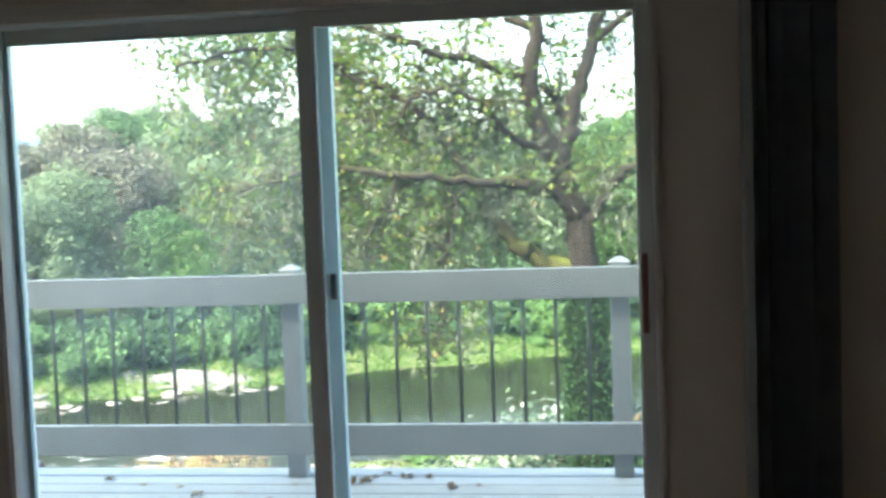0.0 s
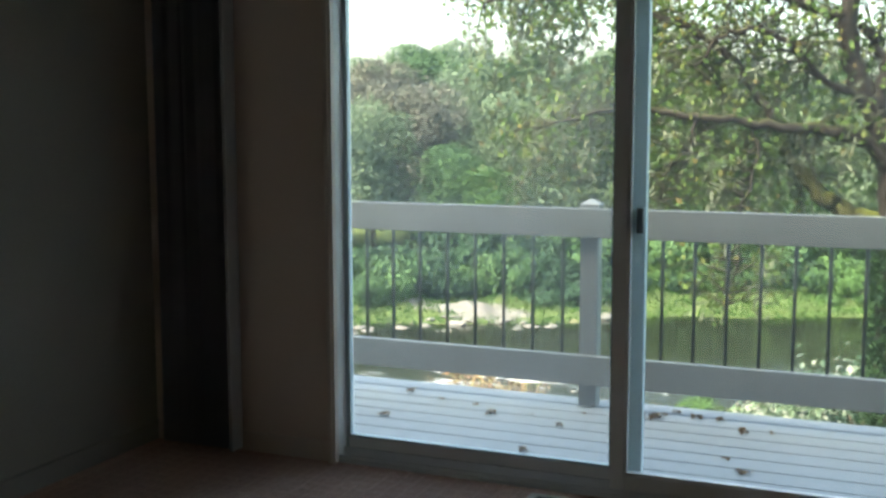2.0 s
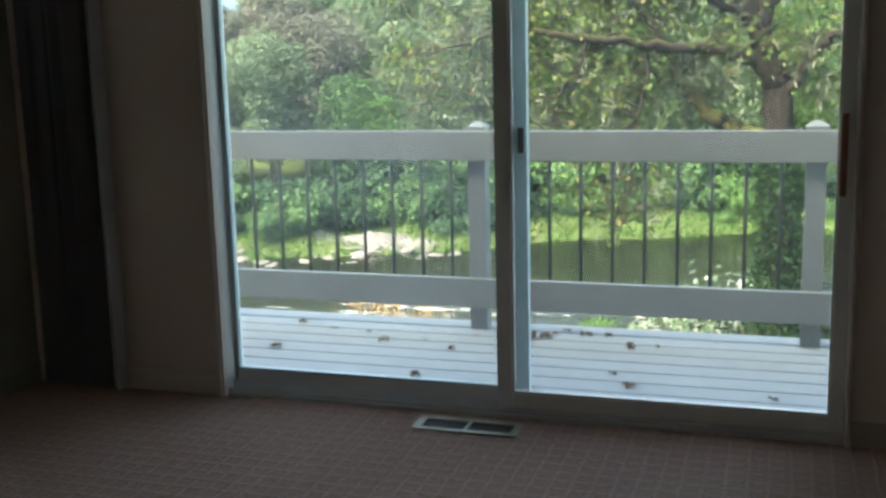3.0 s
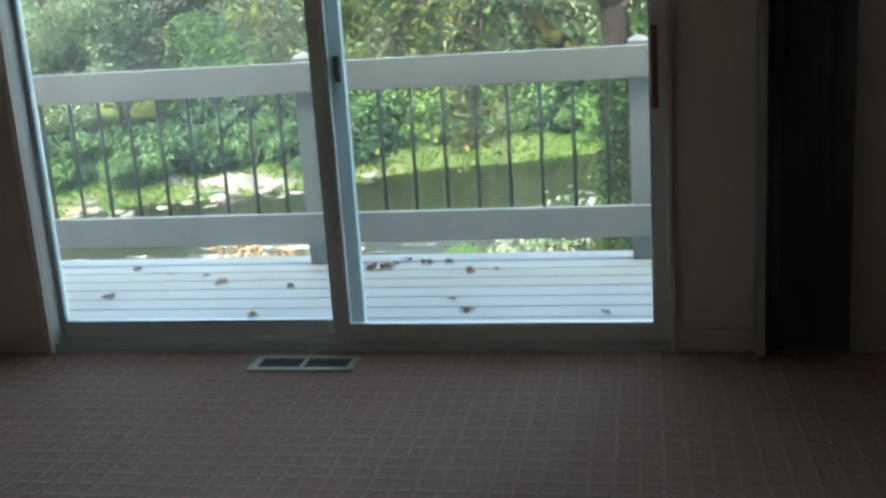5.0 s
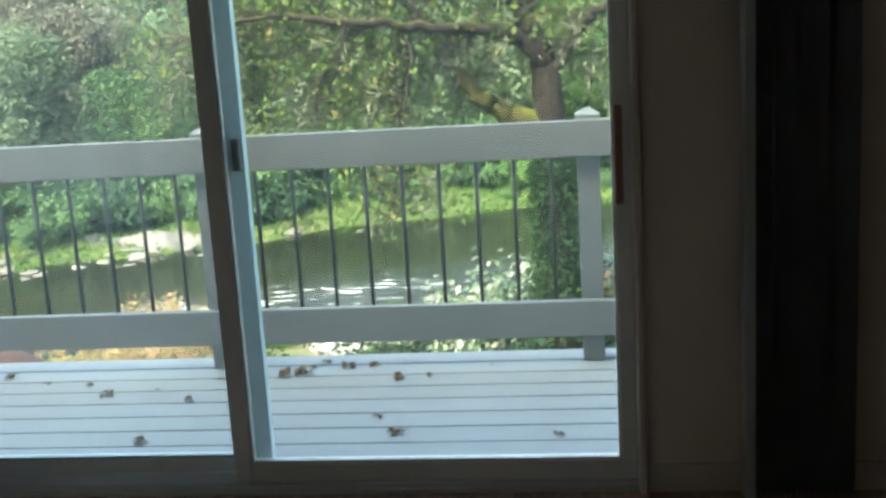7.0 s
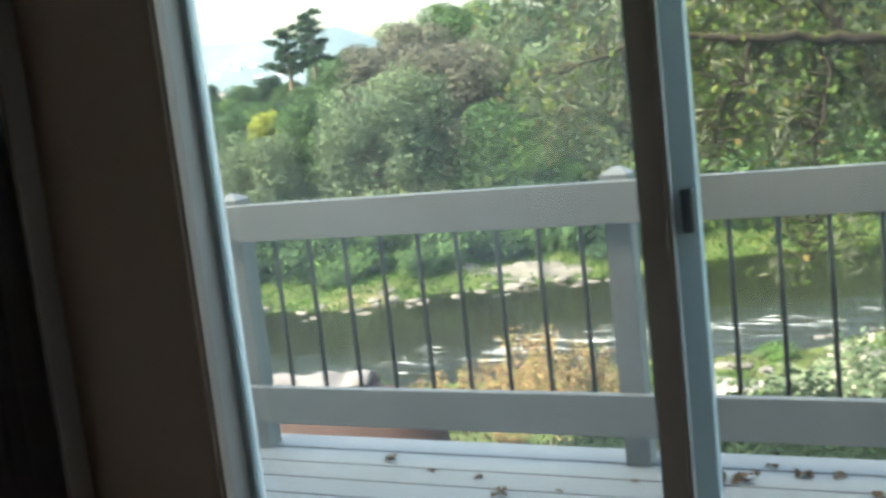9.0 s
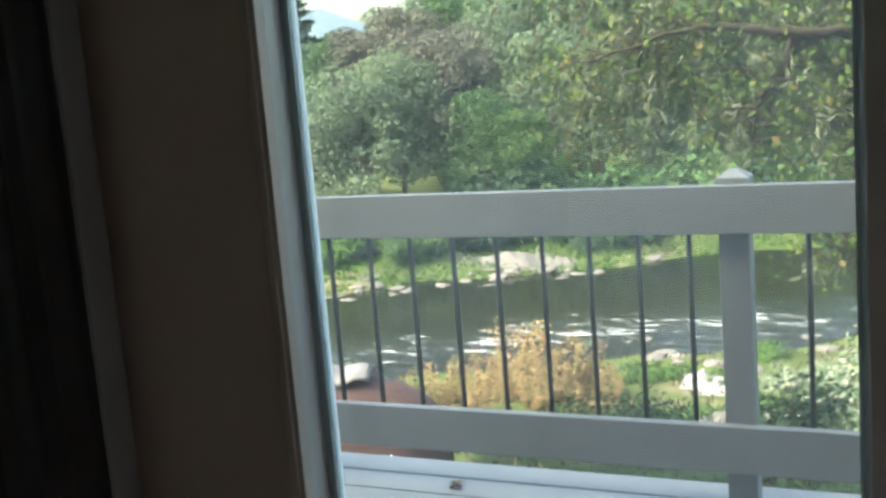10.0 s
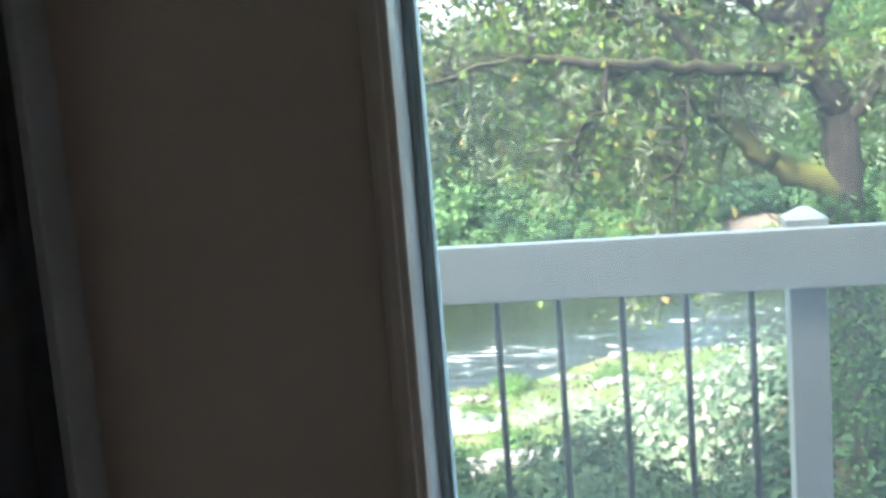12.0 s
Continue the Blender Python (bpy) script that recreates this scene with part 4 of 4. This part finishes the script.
grow([(0.30, 1.45, -0.8), (0.22, 1.15, -0.8), (0.05, 0.95, -0.85), (-0.05, 0.7, -0.9)], 0.026, 0.010)
grow([(0.8, 1.36, -0.6), (0.85, 1.0, -0.7), (0.75, 0.6, -0.8), (0.70, 0.1, -0.8), (0.62, -0.35, -0.8)], 0.020, 0.006)
leaf_pts, lichen_pts, twig_bm = [], [], bmesh.new()
for n_limb, (pts, r0, r1) in enumerate(limbs):
    line = curve_pts([op(*p) for p in pts], 5)
    if n_limb == 0:
        radii = [r0 * (1.2 if k < 5 else 1) + (r1 - r0) * k / (len(line) - 1) for k in range(len(line))]
    else:
        radii = np.linspace(r0, r1, len(line))
        line = [p + Vector(oak_rng.normal(size=3) * 0.02) for p in line]
    bm = bmesh.new()
    tube(bm, line, radii, 12 if r0 > 0.08 else 8)
    limb = part("trunk" if n_limb == 0 else "limb", bm, M_BARK_MOSS if n_limb == 6 else M_BARK, oak, "thick limb covered in green moss" if n_limb == 6 else "", True)
    limb.matrix_parent_inverse = oak_inv
    if n_limb == 0:
        continue
    for k, p in enumerate(line[3:]):
        big = radii[min(k + 3, len(line) - 1)]
        if big > 0.08:
            continue
        for _ in range(3):
            way = oak_rng.normal(size=3) * (1.0, 0.7, 0.6) + np.array([-0.15, 0.75, -0.05])
            way[1] = abs(way[1])
            way /= np.linalg.norm(way)
            length = oak_rng.uniform(0.35, 1.0)
            q0, q2 = np.array(p), np.array(p) + way * length + np.array([0, 0, -0.32 * length * length])
            q1 = (q0 + q2) / 2 + np.array([0, 0, 0.12 * length])
            tw = curve_pts([q0, q1, q2], 3)
            tube(twig_bm, tw, np.linspace(0.011, 0.003, len(tw)), 4)
            n = int(oak_rng.integers(9, 25))
            t = oak_rng.random((n, 1)) * 0.75 + 0.3
            leaf_pts.append(q0 + (q2 - q0) * t + oak_rng.normal(size=(n, 3)) * 0.13)
            if oak_rng.random() < 0.4:
                n = 22
                lichen_pts.append(q1 + oak_rng.normal(size=(n, 3)) * (0.05, 0.05, 0.10) - (0, 0, 0.12))
# the drooping outer leaves of the crown
for cx, cz, dy, rx, rz, n in ((-1.9, 2.75, -0.8, 0.55, 0.45, 1500), (-1.3, 2.9, -0.9, 0.6, 0.40, 1700), (-0.7, 2.75, -0.8, 0.5, 0.45, 1500), (-0.3, 1.0, -0.7, 0.5, 0.45, 620), (0.35, 0.75, -0.4, 0.5, 0.5, 620),
                              (0.9, 0.65, 0.2, 0.5, 0.5, 520), (0.66, -0.25, -0.8, 0.13, 0.42, 170), (1.4, 1.9, -0.2, 0.35, 0.3, 220), (2.55, 2.0, 0.1, 0.5, 0.5, 420), (2.9, 1.1, -0.2, 0.5, 0.6, 520),
                              (3.4, 2.4, 0, 0.7, 0.7, 600), (2.6, 0.65, 0.3, 0.4, 0.4, 300), (-0.4, 3.4, 0, 0.8, 0.5, 500), (0.6, 3.3, 0, 0.8, 0.5, 500), (1.7, 3.6, 0, 0.9, 0.5, 600), (1.95, 1.72, 0.0, 0.28, 0.14, 150)):
    c = np.array(op(cx, cz, dy + 1.9))
    for _ in range(max(3, n // 70)):
        lump = c + oak_rng.normal(size=3) * (rx * 0.62, 0.5, rz * 0.62)
        leaf_pts.append(lump + oak_rng.normal(size=(44, 3)) * (0.13, 0.13, 0.10))
# hanging outer twigs that droop to the rail's height beside the river view
drape_pts = []
for k in range(70):
    x, z, y = oak_rng.uniform(-2.2, 0.0 if k < 60 else 1.2), oak_rng.uniform(1.1, 2.9), oak_rng.uniform(8.0, 9.6)
    fall = oak_rng.uniform(0.5, 1.0)
    q0 = np.array([x, y, z])
    q2 = q0 + np.array([oak_rng.uniform(-0.35, 0.1), oak_rng.uniform(-0.2, 0.2), -fall])
    q1 = (q0 + q2) / 2 + np.array([-0.12, 0, 0.10])
    tw = curve_pts([q0, q1, q2], 3)
    tube(twig_bm, tw, np.linspace(0.010, 0.003, len(tw)), 4)
    for t in oak_rng.random(4):
        lump = q0 + (q2 - q0) * t + oak_rng.normal(size=3) * 0.10
        drape_pts.append(lump + oak_rng.normal(size=(13, 3)) * (0.14, 0.12, 0.10))
    if oak_rng.random() < 0.6:
        lichen_pts.append(q1 + oak_rng.normal(size=(26, 3)) * (0.08, 0.06, 0.16) - (0, 0, 0.12))
# leaves on the camera's side are thinned so the fork and mossy limb show
every = np.concatenate(leaf_pts)
fork = (every[:, 0] > 1.05) & (every[:, 0] < 2.4) & (every[:, 2] > 0.0) & (every[:, 2] < 1.2) & (every[:, 1] < OAK_Y + 0.25)
leaf_pts = [every[~fork | (oak_rng.random(len(every)) < 0.12)]]
for name, mesh_pts, size, mat, length in (("crown", leaf_pts, 0.049, M_OAKLEAF, 1.5), ("drooping_leaves", drape_pts, 0.060, M_OLIVE, 1.5), ("lichen", lichen_pts, 0.022, M_LICHEN, 6.0)):
    ob = leaf_cloud(name, np.concatenate(mesh_pts), size, mat, oak_rng, length, 0.4)
    ob.parent = oak
    ob.matrix_parent_inverse = oak_inv
t = part("twigs", twig_bm, M_BARK, oak, "", True)
t.matrix_parent_inverse = oak_inv
ivy = []
trunk_line = curve_pts([op(*p) for p in limbs[0][0]], 5)
for _ in range(7600):
    h = oak_rng.random() ** 1.25
    k = h * 0.62 * (len(trunk_line) - 2)
    p = trunk_line[int(k)].lerp(trunk_line[int(k) + 1], k % 1)
    a = oak_rng.random() * 2 * math.pi
    r = 0.18 + 0.15 * (1 - h) * oak_rng.random() + 0.04 * oak_rng.normal()
    ivy.append((p.x + math.cos(a) * r, p.y + math.sin(a) * r, p.z + oak_rng.normal() * 0.05))
iv = leaf_cloud("ivy", ivy, 0.046, M_IVY, oak_rng, 1.2, 0.6)
iv.parent = oak
iv.matrix_parent_inverse = oak_inv
tagged(iv, "dark green ivy climbing the trunk")

# ---- bushes and stones of the near bank ----
NEAR = "bushes of the near bank"


def aim(az, dist, elev, base):
    """Where a bush stands, and its scale, if its top shows at that elevation."""
    x, y = spot(az, dist)
    z = float(ground_height(x, y))
    return x, y, max(0.25, (1.36 + dist * math.tan(radians(elev)) - z) / base)


def near_bushes(ob, base, rows):
    out = []
    for az, dist, elev in rows:
        x, y, s = aim(az + rngp.uniform(-0.4, 0.4), dist, elev + rngp.uniform(-0.55, 0.25), base)
        wide = min(1.5, max(0.7, s))
        out.append((x, y, wide, rngp.uniform(0, 360), s / wide))
    spread_out(ob, out)


near_bushes(tagged(shrub("bush", 41, 1.5, 0.95, M_ORANGE, 2600, 0.045, "orange and yellow autumn bush by the river", upright=0.9), group=NEAR), 1.5,
            ((5.3, 11.6, -13.0), (3.9, 11.6, -13.6), (-25.2, 24, -13.7), (-23.6, 23, -13.4), (-22.0, 24, -12.8), (-20.6, 23.5, -12.7), (-19.2, 24, -13.1), (-17.8, 24, -14.3), (-26.8, 22, -14.7), (-21.3, 21, -14.9), (-24.3, 20.5, -15.7), (-18.2, 21, -15.9), (-28.3, 17, -18.3), (-26.5, 16.5, -18.7), (-22.6, 22, -13.9), (-19.9, 22, -14.0), (-16.8, 22.5, -15.3), (-23.2, 18.5, -17.7), (-20.2, 18.5, -17.7)))
near_bushes(tagged(shrub("bush", 42, 1.2, 1.0, M_MOUND, 3900, 0.050, "rounded green bush on the near bank"), group=NEAR), 1.2,
            ((-17.4, 15, -15.9), (-7.9, 13.5, -15.2), (-6.5, 13.7, -15.6), (-15.9, 15, -16.4), (-13.6, 14.5, -18.6), (-11.5, 14, -18.6), (-17.8, 14.5, -18.6), (-20.5, 14, -19.4), (-23.5, 14.5, -19.6), (-1.8, 12.0, -17.8), (0.6, 11.8, -17.8), (2.8, 12, -17.2), (-4.2, 12.5, -18.6), (-7.5, 13, -19.2), (5.5, 12, -17.0), (-9.6, 12.5, -20.0), (-0.6, 10.6, -19.6), (1.8, 10.4, -19.8), (-3.0, 11, -20.4), (4.2, 10.6, -19.4), (-5.6, 11.4, -20.6), (-13, 12, -21), (-16.5, 12.5, -20.6), (-6.0, 14.5, -17.9), (-19, 12.6, -21), (-2.8, 13.6, -17.2), (0.0, 13.4, -17.0), (-1.6, 11.2, -18.0), (1.4, 11.0, -18.2), (-4.4, 11.6, -18.8), (-8.4, 11, -21), (-11.0, 11.5, -20.8)))
near_bushes(tagged(shrub("bush", 43, 1.6, 0.95, M_WILLOW, 3600, 0.05, "silvery green willow bush on the near bank", upright=0.3), group=NEAR), 1.6,
            ((0.9, 13.2, -10.9), (-0.3, 13.6, -11.4), (-1.6, 13.8, -12.4), (-2.8, 14.2, -13.2), (-4.2, 14.6, -14.2), (-5.8, 15, -14.8), (1.2, 17, -13.4), (-0.6, 18, -14.6), (-2.4, 19, -15.2), (-4.4, 20, -15.8), (-6.4, 22, -15.2), (-8.2, 24, -15.0)))
near_bushes(tagged(shrub("bush", 44, 0.9, 0.9, M_BRIGHT, 2200, 0.06, "bright green clump of weeds by the river"), group=NEAR), 0.9,
            ((-13.8, 27, -14.9), (-11.4, 26, -15.3), (-16.0, 26, -15.2), (-9.8, 22, -16.2), (-7.4, 19, -17.0), (-12.4, 20, -17.2), (-27.6, 20, -16.8), (-29.4, 24, -14.9), (-5.5, 17, -17.2), (-33.5, 27, -13.8), (-35.5, 28, -13.6), (-31.4, 26, -14.2), (-8.6, 30, -13.9), (-3.4, 31, -13.8)))
near_bushes(tagged(shrub("bush", 45, 2.0, 1.1, M_DARKLEAF, 4000, 0.052, "dark green bush beside the oak"), group=NEAR), 2.0,
            ((3.8, 11.2, -11.9), (5.0, 11.4, -11.6), (6.2, 11, -12.6), (8.2, 11.5, -11.6), (10.2, 11, -11.2), (4.4, 10.5, -16.8), (12.5, 11, -11), (3.0, 12.5, -19.0), (-2.0, 10.8, -18.8), (0.5, 10.6, -18.6), (2.6, 10.4, -18.3), (-4.6, 11.0, -19.4), (-6.8, 11.2, -20.2), (-15.0, 13.0, -18.4), (-13.0, 12.6, -19.2), (-17.0, 13.5, -19.0)))


def stone(seed, label, group):
    bm = bmesh.new()
    bmesh.ops.create_icosphere(bm, subdivisions=2, radius=0.5)
    for v in bm.verts:
        n = noise.noise(v.co * 2.1 + Vector((seed, 0, 0)))
        v.co *= 1 + 0.45 * n
        v.co.z *= 0.42
    ob = link_bm("stone", bm, M_ROCK)
    return tagged(ob, label, "stone", group)


def lay(ob, spots_):
    for k, (x, y, s, turn) in enumerate(spots_):
        z = max(float(ground_height(x, y)), RIVER - 0.1) + 0.03 * s
        m = pose(x, y, z, 0, 0, turn) @ Matrix.Diagonal((s * rngp.uniform(0.8, 1.6), s * rngp.uniform(0.7, 1.1), s, 1))
        if k:
            copy_thing(ob, m)
        else:
            first = m
    ob.matrix_basis = first


far_stones, near_stones = [], []
for _ in range(80):
    az = rngp.choice((rngp.uniform(-25, -18), rngp.uniform(-37, -27), rngp.uniform(-30, -14)))
    d = 45.0
    for _ in range(3):
        x, y = spot(az, d)
        d += float(far_shore(np.array(x))) + rngp.uniform(-1.6, 0.9) - y
    x, y = spot(az, d)
    far_stones.append((x, y, rngp.uniform(0.25, 0.8), rngp.uniform(0, 360)))
for _ in range(75):
    az = rngp.uniform(-20, -2)
    d = 30.0
    for _ in range(3):
        x, y = spot(az, d)
        d += float(near_shore(np.array(x))) + rngp.uniform(-6.5, 1.5) - y
    x, y = spot(az, d)
    near_stones.append((x, y, rngp.uniform(0.2, 0.65), rngp.uniform(0, 360)))
for _ in range(40):
    x, y = spot(-9.6 + rngp.gauss(0, 1.3), 18.0 + rngp.gauss(0, 0.6))
    near_stones.append((x, y, rngp.uniform(0.2, 0.6), rngp.uniform(0, 360)))
lay(stone(1.3, "pale river stone at the far water's edge", "stones of the far shore"), far_stones)
lay(stone(4.1, "pale river stone on the near bank", "stones of the near bank"), near_stones)

# gravel bar on the far bank, a low mound of pebbles
bar = bmesh.new()
bx, by = spot(-21.6, 48.0)
bmesh.ops.create_grid(bar, x_segments=40, y_segments=16, size=1.0)
for v in bar.verts:
    x, y = bx + v.co.x * 3.0, by + v.co.y * 1.2
    r = math.hypot(v.co.x, v.co.y)
    v.co = (x, y, float(ground_height(x, y)) + 0.20 * (1 - r * r) + 0.09 * noise.noise(Vector((x * 2, y * 2, 0))))
setting("gravel_bar", bar, M_ROCK, "pale gravel bar on the far bank", "gravel")

# bare pale gravel between the bushes of the near bank
patch = bmesh.new()
bmesh.ops.create_grid(patch, x_segments=24, y_segments=30, size=1.0)
for v in patch.verts:
    x, y = -3.4 + v.co.x * 0.85, 23.2 + v.co.y * 1.5
    edge = math.hypot(v.co.x, v.co.y) + 0.25 * noise.noise(Vector((x * 1.7, y * 1.7, 2.0)))
    v.co = (x, y, float(ground_height(x, y)) + 0.22 * (1 - edge * edge) + 0.20 * noise.noise(Vector((x * 4, y * 4, 0))))
setting("gravel_patch", patch, M_GRAVEL, "pale bare gravel on the near bank", "gravel")

# bare sandy clearing above the far bank
clearing = bmesh.new()
bx, by = spot(5.0, 57.5)
bmesh.ops.create_grid(clearing, x_segments=30, y_segments=16, size=1.0)
for v in clearing.verts:
    x, y = bx + v.co.x * 2.2, by + v.co.y * 2.0
    r = math.hypot(v.co.x, v.co.y)
    v.co = (x, y, float(ground_height(x, y)) + 0.16 * (1 - r * r) + 0.07 * noise.noise(Vector((x * 2, y * 2, 0))))
setting("sandy_clearing", clearing, M_SAND, "pinkish bare sandy clearing on the far bank", "sand")


def blades(name, label, centres, size, seed, mat=M_GRASS):
    rng = np.random.default_rng(seed)
    ob = leaf_cloud(name, centres, size, mat, rng, 3.2, -1.2)
    return tagged(ob, label, "grass", kind="stuff")


g = np.random.default_rng(77)
n = 30000
px = g.uniform(-45, 16, n)
py = far_shore(px) + g.uniform(0.1, 7.5, n) ** 1.0
blades("grass", "bright sunlit grass along the far bank", np.stack([px, py, ground_height(px, py) + 0.09], 1), 0.060, 3)
n = 15000
px = g.uniform(-22, 8, n)
py = 3.0 + g.random(n) * 29
ok = py < near_shore(px) - 0.4
px, py = px[ok], py[ok]
blades("grass", "rough green grass on the near bank", np.stack([px, py, ground_height(px, py) + 0.07], 1), 0.058, 4, M_WEED)


# ---- the covered boat ----
def covered_boat():
    x, y = spot(-33.0, 13.2)
    z = float(ground_height(x, y))
    top = 1.36 + 13.2 * math.tan(radians(-13.7))
    h = top - z
    x, y = x - 0.12, y - 0.04
    ob = tagged(empty("covered_boat", (x, y, z)), "boat under a maroon tarp with a pale crumpled top cover", "boat")
    ob.rotation_euler[2] = radians(20)
    L, Wd = 1.75, 0.80
    hull = bmesh.new()
    rows = []
    for i in range(25):
        u = -1 + 2 * i / 24
        end = (1 - abs(u) ** 3.2) ** 0.5 if abs(u) < 1 else 0.02
        ring = []
        for k in range(13):
            a = math.pi * k / 12
            crease = 0.020 * math.sin(i * 2.6) * math.sin(a)
            ring.append(hull.verts.new((u * L, -math.cos(a) * Wd * max(0.05, end) * (1 + crease), h * (0.10 + 0.78 * (math.sin(a) ** 0.55) * (0.45 + 0.55 * end)) + crease)))
        rows.append(ring)
    for p, q in zip(rows, rows[1:]):
        for k in range(12):
            hull.faces.new((p[k], q[k], q[k + 1], p[k + 1]))
    part("tarp", hull, M_TARP, ob, "maroon tarp hanging in folds", True)
    cover = bmesh.new()
    rows = []
    for i in range(41):
        u = -0.95 + 1.45 * i / 40
        ring = []
        for k in range(17):
            a = math.pi * (0.36 + 0.40 * k / 16)
            fold = 0.085 * noise.noise(Vector((u * 7.0, a * 0.9, 1.5))) + 0.03 * noise.noise(Vector((u * 3.0, a * 5.0, 4.5)))
            end = (1 - abs(u) ** 3.2) ** 0.5
            ring.append(cover.verts.new((u * L, -math.cos(a) * Wd * end * 1.03, h * (0.14 + 0.80 * (math.sin(a) ** 0.55) * (0.45 + 0.55 * end)) + fold)))
        rows.append(ring)
    for p, q in zip(rows, rows[1:]):
        for k in range(16):
            cover.faces.new((p[k], q[k], q[k + 1], p[k + 1]))
    bmesh.ops.solidify(cover, geom=cover.faces[:], thickness=0.012)
    part("top_cover", cover, M_TARPTOP, ob, "pale grey crumpled top cover", True)
    pole = bmesh.new()
    tube(pole, [(0.05, -Wd * 1.25, 0.15 * h), (1.15, -Wd * 1.05, 0.52 * h)], (0.022, 0.022), 8)
    part("pole", pole, M_WHITE, ob, "white metal pole")
    wheel = bmesh.new()
    bmesh.ops.create_cone(wheel, cap_ends=True, segments=20, radius1=0.28, radius2=0.28, depth=0.16, matrix=pose(1.28, -0.55, 0.26, 90))
    bmesh.ops.bevel(wheel, geom=[e for e in wheel.edges if e.calc_face_angle(0) > 1], offset=0.03, segments=2, affect="EDGES")
    part("wheel", wheel, M_GASKET, ob, "black trailer wheel")
    return ob


covered_boat()

# ---- deck planks ----
plank_mesh = None
PITCH = 0.1465
k = 0
while EDGE - (k + 1) * PITCH > OUT - 0.03:
    y1 = EDGE - k * PITCH
    if plank_mesh is None:
        b = part("plank", box((-2.775, -(PITCH - 0.010), -0.038), (2.775, 0.0, 0.0), 0.003), M_DECK, deck)
        plank_mesh = b.data
    else:
        b = new("plank", plank_mesh)
        b.parent = deck
    b.matrix_parent_inverse = deck_inv
    b.location = (1.825 + random.uniform(-0.01, 0.01), y1, DZ + random.uniform(-0.001, 0.0005))
    k += 1
